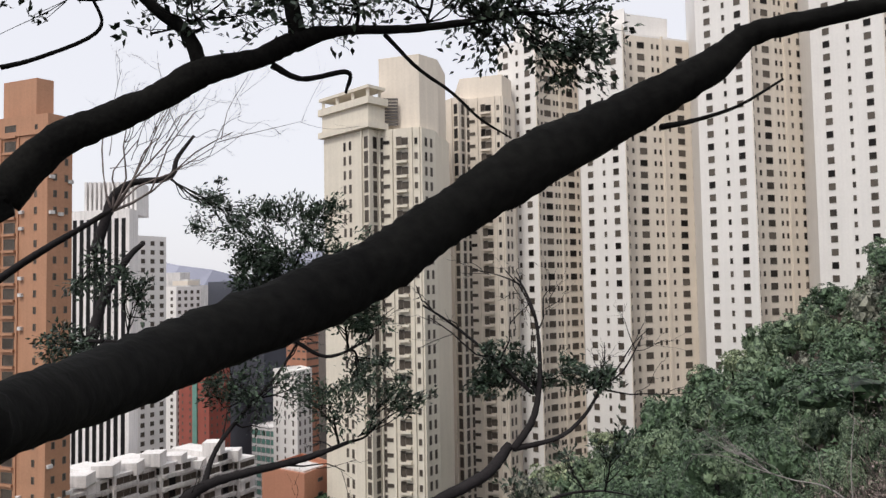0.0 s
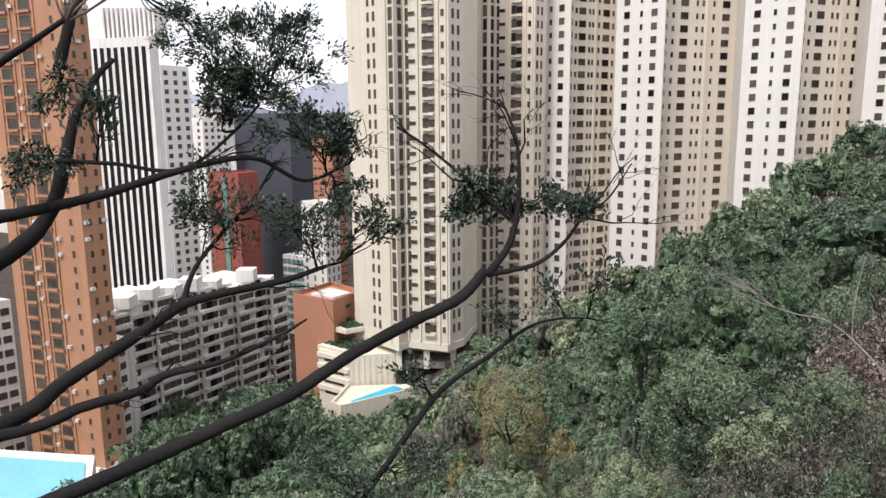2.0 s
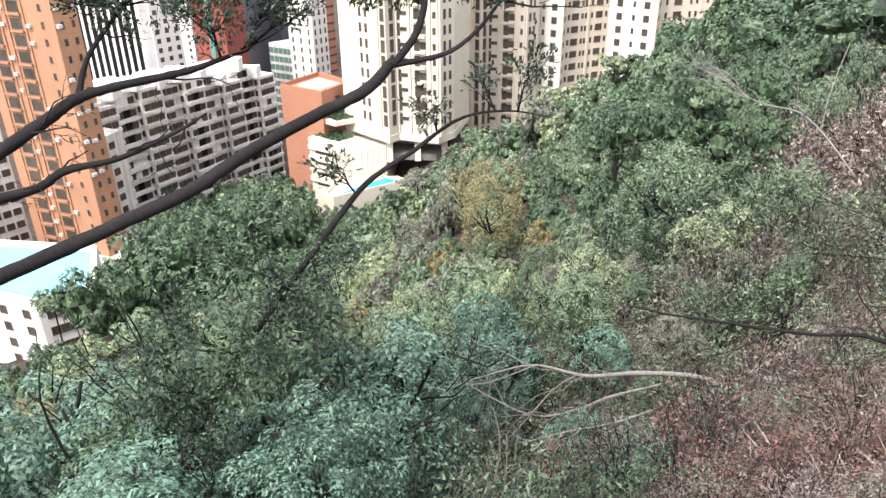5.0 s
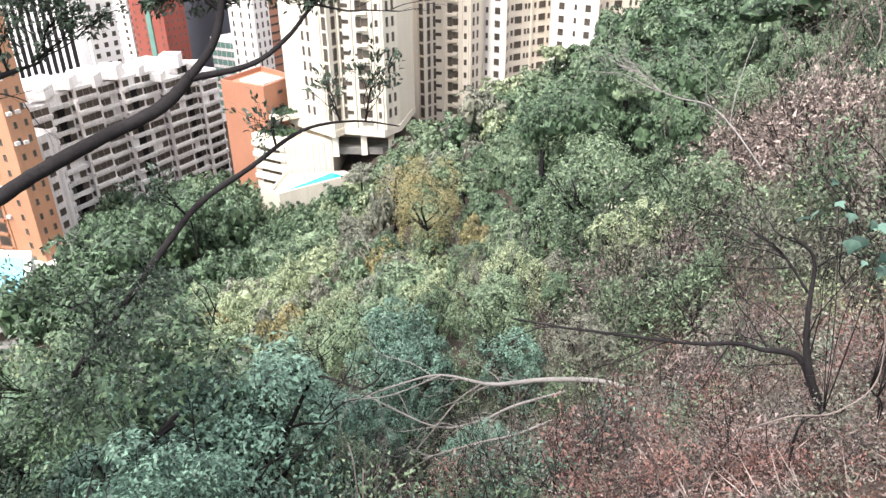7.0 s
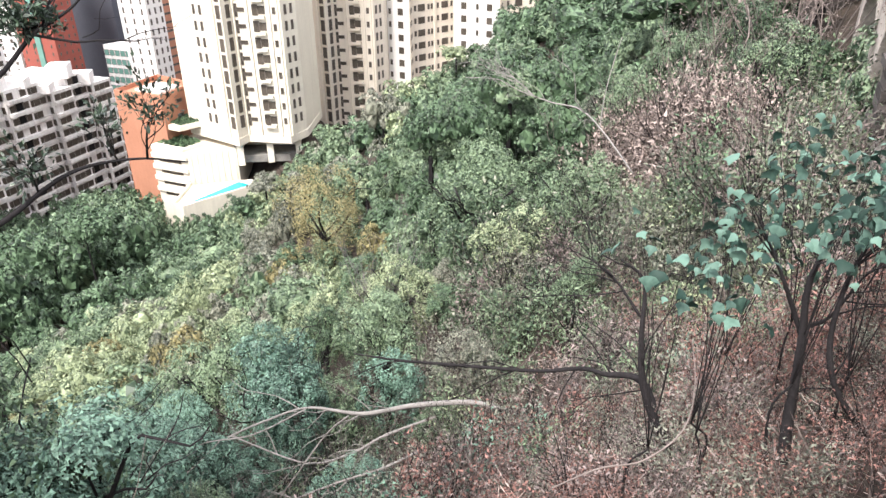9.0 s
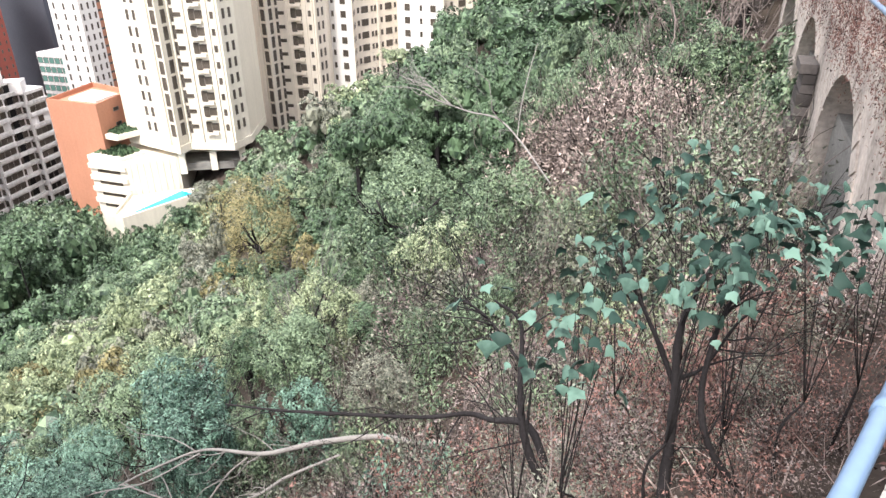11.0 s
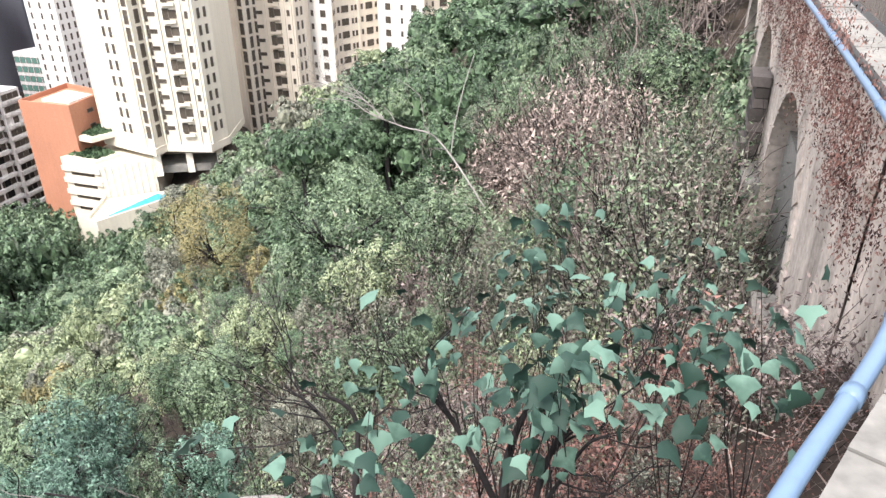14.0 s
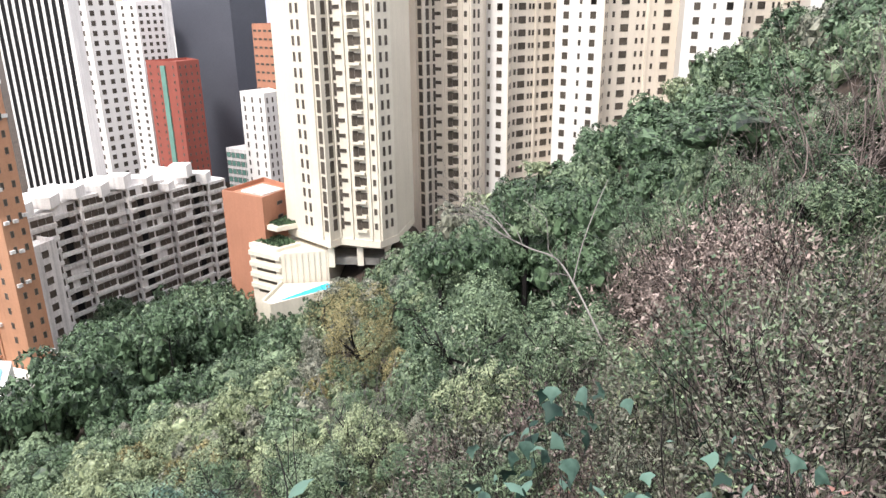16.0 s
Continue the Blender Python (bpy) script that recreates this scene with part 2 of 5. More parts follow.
def window_mesh(name, w, h, glass=DARKGLASS, frame=ALU, t=0.06):
    """A frame that stands proud of the wall, with the pane set back in it, as one piece."""
    def ring(x, z, y):
        return [(-x, y, -z), (x, y, -z), (x, y, z), (-x, y, z)]
    v = ring(w / 2 + t, h / 2 + t, 0.02) + ring(w / 2 + t, h / 2 + t, -0.10) + ring(w / 2, h / 2, -0.10) + ring(w / 2, h / 2, -0.01)
    f, i = [], []
    for a in (0, 4, 8):
        for k in range(4):
            f.append((a + k, a + (k + 1) % 4, a + 4 + (k + 1) % 4, a + 4 + k))
            i.append(0)
    f.append((12, 13, 14, 15))
    i.append(1)
    return mesh_of(name, v, f, [frame, glass], i)


def face_matrix(p, q, s, z):
    a, b = Vector((*p, 0)), Vector((*q, 0))
    d = (b - a).normalized()
    o = a.lerp(b, s)
    return Matrix(((d.x, -d.y, 0, o.x), (d.y, d.x, 0, o.y), (0, 0, 1, z), (0, 0, 0, 1)))


def fill_windows(owner, rows, cap=260, word="window", label=""):
    """rows: (mesh, matrix) from the ground up; those past the cap are one joined part."""
    for me, m in rows[:cap]:
        part(word, me, owner, label, m)
    if len(rows) > cap:
        s = Shape()
        for me, m in rows[cap:]:
            o = len(s.v)
            s.v += [tuple(m @ v.co) for v in me.vertices]
            for pl in me.polygons:
                s.f.append(tuple(k + o for k in pl.vertices))
                s.i.append(pl.material_index)
        ob = part("upper_" + word, s.mesh("upper_windows", list(rows[0][0].materials)), owner)
        ob["kind"] = "stuff"


W_SLIT = window_mesh("window", 0.55, 1.6)
W_FLAT = window_mesh("window", 1.5, 0.62)
W_WIDE = window_mesh("window", 1.25, 1.35)
W_SMALL = window_mesh("window", 0.5, 1.1)
W_BAY = window_mesh("window", 1.3, 1.3)
W_TALL = window_mesh("window", 1.0, 2.2)
W_PAIR = window_mesh("window", 1.9, 1.4)
W_BROWN = window_mesh("window", 2.5, 1.7)


def tower(name, label, plan, z0, z1, wall, columns, rng, skip=0.0, sidewall=None):
    """columns: (face, fraction, mesh, height in the storey)."""
    ob = thing(name, label, "apartment tower", "apartment towers on the hillside")
    s = Shape()
    s.prism(plan, z0, z1)
    body = part("wall", s.mesh("wall", wall), ob)
    rows = []
    n = int((z1 - z0 - 2) / STOREY)
    for k in range(n):
        z = z1 - 1.2 - (n - k) * STOREY
        for face, fr, me, dz in columns:
            if rng.random() < skip:
                continue
            p, q = plan[face], plan[(face + 1) % len(plan)]
            rows.append((me, face_matrix(p, q, fr, z + dz)))
    fill_windows(ob, rows)
    return ob


def ribs(ob, plan, face, fracs, z0, z1, w, depth, mat, name="pilaster"):
    for fr in fracs:
        s = Shape()
        m = face_matrix(plan[face], plan[(face + 1) % len(plan)], fr, 0)
        s.box(-w / 2, -depth, z0, w / 2, 0.1, z1, 0, m)
        part(name, s.mesh(name, mat), ob)


def slabs(ob, plan, face, fr, w, depth, zs, mat, name="balcony", h=0.5):
    s = Shape()
    s.box(-w / 2, -depth, 0, w / 2, 0, 0.12)
    s.box(-w / 2, -depth, 0.12, w / 2, -depth + 0.08, h)
    s.box(-w / 2, -depth + 0.08, 0.12, -w / 2 + 0.08, 0, h)
    s.box(w / 2 - 0.08, -depth + 0.08, 0.12, w / 2, 0, h)
    me = s.mesh(name, mat)
    for z in zs:
        part(name, me, ob, "", face_matrix(plan[face], plan[(face + 1) % len(plan)], fr, z))


rng = random.Random(5)


def cream_tower(dx, dy, z0, z1, wall, name):
    """Cream tower: slit-window wing, service groove, balcony face and a ribbed corner."""
    plan = [(-20.0, 146.5), (-10.2, 136.2), (-8.4, 138.6), (-0.6, 135.6), (2.6, 139.4), (6, 152), (-8, 164)]
    plan = [(x + dx, y + dy) for x, y in plan]
    cols = [(0, 0.48, W_SLIT, 1.4), (0, 0.60, W_SLIT, 1.4), (0, 0.94, W_TALL, 1.4), (1, 0.55, W_TALL, 1.4), (2, 0.17, W_FLAT, 1.5),
            (2, 0.04, W_TALL, 1.4), (2, 0.50, W_TALL, 1.3), (2, 0.64, W_BAY, 1.5), (2, 0.92, W_SMALL, 1.4), (3, 0.4, W_SLIT, 1.4), (3, 0.72, W_SLIT, 1.4)]
    ob = tower(name, "cream rendered apartment tower with slit windows and balconies", plan, z0, z1, wall, cols, rng)
    ribs(ob, plan, 0, (0.86,), z0, z1, 0.35, 0.4, wall)
    ribs(ob, plan, 2, (0.02, 0.33, 0.82), z0, z1, 0.3, 0.35, wall)
    ribs(ob, plan, 3, (0.12,), z0, z1, 0.5, 0.35, wall)
    n = int((z1 - z0 - 2) / STOREY)
    slabs(ob, plan, 2, 0.58, 2.3, 0.75, [z1 - 1.2 - k * STOREY + 0.1 for k in range(1, n + 1)], wall)
    return ob, plan


T1, T1P = cream_tower(0, 0, -42.0, 32.0, CREAM, "apartment_tower")
# penthouse, cornices, roof pergola and plant screen on the first tower
s = Shape()
s.prism([(-21.2, 146.6), (-10.2, 134.9), (-6.5, 138.4), (-17, 150)], 32.0, 33.2)
part("cornice", s.mesh("cornice", CREAM), T1)
s = Shape()
s.prism([(-20.3, 146.4), (-10.3, 135.9), (-7.2, 138.8), (-17, 149.6)], 33.2, 36.6)
part("parapet_storey", s.mesh("parapet_storey", CREAM), T1)
s = Shape()
s.prism([(-21.2, 146.6), (-10.2, 134.9), (-6.5, 138.4), (-17, 150)], 36.6, 38.0)
part("cornice", s.mesh("cornice", CREAM), T1)
for x, y in ((-20.0, 146.4), (-16.8, 143.0), (-13.4, 139.4), (-10.3, 136.2), (-8.2, 138.4)):
    s = Shape()
    s.box(x - 0.3, y - 0.3, 38.0, x + 0.3, y + 0.3, 39.6)
    part("pergola_post", s.mesh("pergola_post", CREAM), T1)
s = Shape()
s.prism([(-21.0, 146.6), (-10.2, 135.1), (-7.0, 138.2), (-17, 149.8)], 39.6, 40.2)
part("pergola_roof", s.mesh("pergola_roof", CREAM), T1)
s = Shape()
s.prism([(-8.4, 141.5), (-0.4, 138.2), (3.4, 142.0), (5.4, 152), (-8, 160)], 31.5, 47.0)
part("penthouse_wall", s.mesh("penthouse_wall", BEIGE), T1)
s = Shape()
for k in range(9):
    s.box(-8.2, 138.9 + 0.01 * k, 33.0 + k * 0.62, -4.6, 139.1, 33.45 + k * 0.62, 0)
part("louvre_screen", s.mesh("louvre_screen", material("louvre", (0.10, 0.09, 0.085), 0.7, bump=0)), T1, "dark louvred plant screen")
T2, T2P = cream_tower(19.0, 25.0, -62.0, 44.5, BEIGE, "apartment_tower")
s = Shape()
s.prism([(9.5, 166), (19.0, 162.5), (22, 168), (20, 184), (9, 184)], 44.0, 50.0)
part("penthouse_wall", s.mesh("penthouse_wall", BEIGE), T2)


def white_tower(plan, z0, z1, wall, name="apartment_tower"):
    """Face 0 is the white gable with three columns, faces 1 and 2 the shaded many-windowed side."""
    cols = [(0, 0.22, W_WIDE, 1.4), (0, 0.52, W_SMALL, 1.4), (0, 0.78, W_WIDE, 1.4),
            (1, 0.3, W_SMALL, 1.4), (1, 0.7, W_SMALL, 1.4),
            (2, 0.06, W_SMALL, 1.4), (2, 0.19, W_PAIR, 1.4), (2, 0.34, W_SMALL, 1.4), (2, 0.41, W_SMALL, 1.4), (2, 0.54, W_SMALL, 1.4), (2, 0.69, W_PAIR, 1.4), (2, 0.84, W_SMALL, 1.4), (2, 0.93, W_SMALL, 1.4)]
    ob = tower(name, "tall white and beige apartment tower with regular windows", plan, z0, z1, WHITE, cols, rng)
    s = Shape()
    q = [Vector((*p, 0)) for p in plan]
    # beige cladding on the recessed side
    for a, b in ((1, 2), (2, 3)):
        m = face_matrix(plan[a], plan[b], 0.0, 0)
        L = (q[b] - q[a]).length
        s.box(0.02, -0.004, z0, L - 0.02, 0.2, z1 - 0.5, 0, m)
    part("side_cladding", s.mesh("side_cladding", BEIGE), ob)
    ribs(ob, plan, 2, (0.46,), z0, z1, 0.5, 0.4, BEIGE)
    s = Shape()
    c = sum((v for v in q), Vector()) / len(q)
    s.prism([tuple((c + (v - c) * 0.55).xy) for v in q], z1, z1 + 6)
    part("roof_house", s.mesh("roof_house", WHITE), ob)
    return ob


white_tower([(19.4, 173), (27.6, 166), (29.0, 171), (41.5, 178), (38, 196), (22, 192)], -60, 60, WHITE)
white_tower([(38.2, 168), (46.8, 160), (49.2, 166), (70.5, 173), (66, 190), (42, 186)], -60, 61, WHITE)
white_tower([(63.0, 158), (71.8, 150), (75.4, 157), (95.5, 164), (90, 182), (68, 176)], -60, 74, WHITE)
white_tower([(86.8, 153), (97.0, 143), (101.0, 151), (118, 158), (116, 178), (92, 172)], -60, 84, WHITE)


# podium with car-park slots, fins and the tower's open undercroft
def build_podium():
    ob = thing("podium", "cream car-park podium with slot openings and planted terraces", "podium")
    s = Shape()
    plan = [(-27.2, 142.0), (-20.2, 137.2), (-11.2, 138.6), (-9, 152), (-26, 156)]
    s.prism(plan, -66, -44.6)
    part("wall", s.mesh("wall", CREAM), ob)
    for z in (-46.9, -49.2, -51.5, -53.8):
        m = face_matrix(plan[0], plan[1], 0.5, z)
        # dark panel on the solid wall stands for the slot's inner shade
        t = Shape()
        t.box(-2.6, -0.03, 0, 2.6, 0.1, 0.8, 0, m)
        part("slot_opening", t.mesh("slot_opening", DARKGLASS), ob, "dark panel for the shade inside a car-park slot")
        t = Shape()
        t.box(-4.2, -0.5, 0.85, 4.2, 0.0, 1.75, 0, m)
        part("spandrel", t.mesh("spandrel", CREAM), ob)
    for k in range(8):
        t = Shape()
        t.box(-0.09, -0.16, -52.5, 0.09, 0.0, -44.8, 0, face_matrix(plan[1], plan[2], 0.06 + 0.125 * k, 0))
        part("fin", t.mesh("fin", BEIGE), ob)
    t = Shape()
    t.prism([(-11.6, 139.4), (-1.2, 138.2), (3.2, 142), (-4, 156), (-11, 154)], -47.8, -46.4)
    part("undercroft_floor", t.mesh("undercroft_floor", COPING), ob)
    t = Shape()
    t.prism([(-10.5, 146), (1, 143.5), (3, 150), (-9, 156)], -46.4, -42.6)
    part("recessed_storey", t.mesh("recessed_storey", CREAM), ob)
    t = Shape()
    t.prism([(-20.1, 146.5), (-10.2, 136.0), (-8.4, 138.4), (-0.6, 135.4), (2.8, 139.4), (6.1, 152), (-8, 164.1)], -43.4, -42.0)
    part("transfer_slab", t.mesh("transfer_slab", CREAM), ob)
    for x, y in ((-10.4, 138.2), (-4.8, 138.6), (0.6, 139.6)):
        t = Shape()
        t.box(x - 0.6, y - 0.6, -47.8, x + 0.6, y + 0.6, -43.4)
        part("column", t.mesh("column", CREAM), ob)
    return ob


build_podium()
pool = thing("swimming_pool", "bright blue swimming pool with a cream deck", "pool")
s = Shape()
plan = [(-22.4, 126.6), (-20.4, 124.7), (-6.0, 134.0), (-9.0, 137.2), (-20.4, 136.4)]
s.prism(plan, -64, -50.6)
part("deck", s.mesh("deck", CREAM), pool)
s = Shape()
for a, b in ((0, 1), (1, 2), (4, 0)):
    L = (Vector(plan[b]) - Vector(plan[a])).length
    s.box(0.02, 0, -50.6, L, 0.3, -49.9, 0, face_matrix(plan[a], plan[b], 0, 0))
part("parapet", s.mesh("parapet", CREAM), pool)
s = Shape()
s.prism([(-19.0, 128.2), (-17.2, 127.1), (-8.6, 133.4), (-11.4, 136.0)], -50.6, -50.45)
part("water", s.mesh("water", POOL), pool)


def unit_xy(a):
    return math.cos(a), math.sin(a)


def block(name, label, category, plan, z0, z1, wall, cols=(), roof=None, skip=0.0, cap=260, group=""):
    ob = thing(name, label, category, group)
    s = Shape()
    s.prism(plan, z0, z1)
    part("wall", s.mesh("wall", wall), ob)
    s = Shape()
    n = len(plan)
    for k in range(n):
        L = (Vector(plan[(k + 1) % n]) - Vector(plan[k])).length
        s.box(0, 0, z1, L, 0.25, z1 + 0.9, 0, face_matrix(plan[k], plan[(k + 1) % n], 0, 0))
    part("parapet", s.mesh("parapet", roof or wall), ob)
    rows = []
    for k in range(int((z1 - z0 - 1) / STOREY)):
        z = z1 - (k + 1) * STOREY
        for face, fr, me, dz in cols:
            if rng.random() >= skip:
                rows.append((me, face_matrix(plan[face], plan[(face + 1) % n], fr, z + dz)))
    if rows:
        fill_windows(ob, rows, cap)
    return ob


# low orange building
OB = block("low_rise_block", "orange-brown tiled low block with a flat grey roof", "building", [(-33.6, 150), (-24.0, 143), (-19, 152), (-27, 161)], -72, -35.6, BRICK,
           [(1, 0.5, W_FLAT, 1.5)], roof=BRICK)
s = Shape()
s.prism([(-30, 151.4), (-24.6, 147.4), (-21.4, 152), (-26.6, 157)], -35.6, -35.2)
part("roof_deck", s.mesh("roof_deck", GREY), OB)
for z, plan in ((-40.6, [(-26.6, 146.0), (-21.4, 141.6), (-17.0, 144.5), (-20, 150)]), (-43.9, [(-27.4, 142.6), (-21.0, 138.0), (-17.0, 141.5), (-22, 147.5)])):
    ob = thing("planted_terrace", "cream terrace edge with dark green planting", "terrace", "planted terraces")
    s = Shape()
    s.prism(plan, z - 0.9, z)
    part("slab", s.mesh("slab", CREAM), ob)
    q = np.random.RandomState(int(-z))
    v = []
    for k in range(500):
        f, g = q.uniform(0.08, 0.92), q.uniform(0.15, 0.9)
        p = Vector(plan[0]).lerp(Vector(plan[1]), f).lerp(Vector(plan[3]).lerp(Vector(plan[2]), f), g)
        h, w = q.uniform(0.2, 0.8), q.uniform(0.2, 0.45)
        d = unit_xy(q.uniform(0, 6.28))
        v += [(p.x, p.y, z), (p.x + d[0] * w, p.y + d[1] * w, z + h * 0.6), (p.x, p.y, z + h), (p.x - d[0] * w, p.y - d[1] * w, z + h * 0.5)]
    part("planting", mesh_of("planting", v, [tuple(range(k, k + 4)) for k in range(0, len(v), 4)], GREENS[0]), ob)

# brown tower at the city's edge
BP = [(-81.6, 131.2), (-64.1, 123.8), (-61.8, 127.8), (-76, 137)]
cols = [(0, 0.24, W_BROWN, 1.4), (0, 0.54, W_BROWN, 1.4), (0, 0.86, W_SMALL, 1.4), (1, 0.3, W_SMALL, 1.4), (1, 0.75, W_SMALL, 1.4)]
BT = block("brown_tower", "orange-brown tiled apartment tower with paired windows", "apartment tower", BP, -72, 31.4, BROWN, cols)
s = Shape()
s.prism([(-75.5, 131), (-68.0, 127.6), (-66.0, 129.6), (-72.5, 134.5)], 31.4, 39.5)
part("roof_house", s.mesh("roof_house", BROWN), BT)
s = Shape()
s.prism([(-82.0, 131.2), (-64.0, 123.4), (-61.5, 127.6), (-76, 137.3)], 28.8, 29.6)
part("cornice", s.mesh("cornice", BROWN), BT)
ribs(BT, BP, 0, (0.13, 0.35, 0.43, 0.65), -72, 28.6, 0.3, 0.25, BROWN)
zs = [31.4 - (k + 1) * STOREY for k in range(34)]
for fr in (0.24, 0.54):
    slabs(BT, BP, 0, fr, 3.1, 0.45, zs, BROWN, "bay_sill", 0.42)
s = Shape()
s.box(-0.42, -0.5, 0, 0.42, -0.01, 0.6)
AIRCON = s.mesh("air_conditioner", GREY)
for z in zs:
    for fr in (0.385, 0.405, 0.70):
        if rng.random() < 0.35:
            part("air_conditioner", AIRCON, BT, "", face_matrix(BP[0], BP[1], fr, z + 0.9))
    for fr in (0.15, 0.5, 0.9):
        if rng.random() < 0.2:
            part("air_conditioner", AIRCON, BT, "", face_matrix(BP[1], BP[2], fr, z + rng.uniform(0.3, 1.2)))
s = Shape()
s.prism([(-75.5, 126.0), (-64.5, 121.0), (-57.5, 126.5), (-60.0, 133.0)], -74, -61.5)
part("podium", s.mesh("podium", WHITE), BT, "white rendered podium")

# striped office tower
SP = [(-97, 196), (-75.0, 188), (-75.0, 194), (-84, 215), (-92, 215)]
ST = block("striped_office_tower", "office tower with black and white vertical stripes", "office tower", SP, -72, 22.0, PALE)
s = Shape()
L = (Vector(SP[1]) - Vector(SP[0])).length
for k in range(10):
    s = Shape()
    s.box(0.7 + k * 2.25, -0.03, -72, 2.0 + k * 2.25, 0.1, 20.5, 0, face_matrix(SP[0], SP[1], 0, 0))
    part("glass_strip", s.mesh("glass_strip", BLACKGLASS), ST)
for k in range(12):
    s = Shape()
    s.box(-90 + k * 1.2, 196, 22.0, -89.4 + k * 1.2, 205, 31.0)
    part("roof_fin", s.mesh("roof_fin", PALE), ST)

# long weathered slab block, stepped in bays
SLAB = thing("slab_block", "long weathered grey-white apartment block with balconies", "apartment block")
a, b = Vector((-74.0, 148)), Vector((-46.0, 196))
nb = 9
W_GR = window_mesh("window", 1.5, 1.35)
W_DEEP = window_mesh("window", 2.3, 1.75, glass=BLACKGLASS)
rows = []
for k in range(nb):
    p, q = a.lerp(b, k / nb), a.lerp(b, (k + 1) / nb)
    d = (b - a).normalized()
    nrm = Vector((d.y, -d.x))
    step = 1.6 if k % 2 == 0 else 0.0
    zt = -38.5 + rng.uniform(-1.5, 1.5) - 3.0 * (k / nb)
    plan = [tuple(p + nrm * step), tuple(q + nrm * step), tuple(q - nrm * 16), tuple(p - nrm * 16)]
    s = Shape()
    s.prism(plan, -74, zt)
    part("bay", s.mesh("bay", PALE if k % 3 else GREY), SLAB)
    s = Shape()
    s.box(p.x - 3, p.y - 2, zt, p.x + 1.5, p.y + 2.5, zt + rng.uniform(1.8, 3.2))
    part("roof_hut", s.mesh("roof_hut", PALE), SLAB)
    for j in range(11):
        z = zt - (j + 1) * STOREY
        for fr in (0.22, 0.5, 0.78):
            if rng.random() < 0.92:
                rows.append((W_DEEP if fr == 0.5 and k % 3 == 1 else W_GR, face_matrix(plan[0], plan[1], fr, z + 1.45)))
        if step:
            rows.append((W_GR, face_matrix(plan[3], plan[0], 0.92, z + 1.4)))
        t = Shape()
        t.box(0.12, -0.55 - 0.35 * (k % 3 == 1), -0.15, 6.0, 0, 0.62, 0, face_matrix(plan[0], plan[1], 0.0, z))
        part("balcony", t.mesh("balcony", PALE if j % 2 else GREY), SLAB)
fill_windows(SLAB, rows, 300)
block("slab_end", "narrow grey-white end block beside the slab", "apartment block", [(-79, 140), (-70.5, 136), (-67, 146), (-75, 150)], -74, -44, GREY,
      [(0, 0.3, W_GR, 1.4), (0, 0.7, W_GR, 1.4), (1, 0.3, W_GR, 1.4), (1, 0.7, W_GR, 1.4)])
WR = block("low_white_hall", "low white hall with a pale blue tiled roof deck", "building", [(-90, 100), (-58, 88), (-51.5, 93.0), (-56.5, 105.5), (-86, 110)], -74, -50.9, WHITE,
           [(f, fr, W_WIDE, 0.9) for f in (0, 1) for fr in (0.2, 0.35, 0.5, 0.65, 0.8, 0.93)])
s = Shape()
s.prism([(-88, 101), (-58, 89.6), (-53.0, 93.6), (-57.4, 104.2), (-85, 108.6)], -50.9, -50.5)
part("roof_deck", s.mesh("roof_deck", material("pale_blue_deck", (0.20, 0.50, 0.60), 0.5, vary=0.15, size=4)), WR)

for plan, top, wall in (([(-118, 138), (-96, 130), (-88, 140), (-110, 150)], -34, PALE), ([(-104, 120), (-88, 114), (-83, 121), (-98, 128)], -52, WHITE)):
    block("city_block", "pale concrete apartment block with rows of windows", "apartment block", plan, -74, top, wall, [(f, fr, W_GR, 1.4) for f in (0, 1) for fr in (0.1, 0.26, 0.42, 0.58, 0.74, 0.9)], group="city blocks")

# towers further into the city
def grid_cols(n, me, faces=(0, 1)):
    return [(f, (k + 0.5) / n, me, 1.4) for f in faces for k in range(n)]


def sq(x, y, w, d):
    return [(x - w / 2, y + 2), (x + w * 0.2, y - d / 2), (x + w / 2, y + 1), (x + w * 0.1, y + d)]


CITY = "city buildings beyond the slab"
block("white_tower_block", "white apartment tower with stacked balconies", "apartment tower", sq(-92, 236, 20, 14), -74, 18, WHITE, grid_cols(3, W_WIDE), group=CITY)
block("white_tower_block", "white and pale grey city tower", "apartment tower", sq(-108, 320, 26, 16), -74, 2, WHITE, grid_cols(4, W_WIDE), group=CITY)
RT = block("red_tower_block", "red tiled tower with a green stair strip", "apartment tower", sq(-88, 300, 21, 14), -74, -20, RED, grid_cols(4, W_SMALL), group=CITY)
ribs(RT, sq(-88, 300, 21, 14), 0, (0.55,), -74, -21, 2.5, 0.5, GREEN, "green_strip")
block("dark_office_tower", "dark slate-grey office tower with smooth cladding", "office tower", sq(-75, 330, 40, 24), -74, 4, SLATE, group=CITY)
block("white_ribbed_tower", "white ribbed apartment tower", "apartment tower", sq(-41, 232, 12.5, 10), -74, -25, WHITE, grid_cols(3, W_SLIT), group=CITY)
block("brown_tower_block", "orange-brown city tower behind a white one", "apartment tower", sq(-43.5, 270, 12, 10), -74, -6, BRICK, grid_cols(4, W_FLAT), group=CITY)
block("green_window_block", "low pale block with rows of green windows", "building", sq(-49, 250, 18, 12), -74, -46, PALE, grid_cols(7, window_mesh("window", 1.7, 1.7, glass=GREEN)), group=CITY)
for k in range(26):
    x, y = rng.uniform(-420, -60), rng.uniform(360, 900)
    h = rng.uniform(-55, 10) if y < 600 else rng.uniform(-50, 25)
    block("distant_tower", "hazy pale city tower in the distance", "apartment tower", sq(x, y, rng.uniform(18, 34), 16), -74, h, rng.choice([PALE, WHITE, GREY, BEIGE]), (), group="distant towers")
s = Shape()
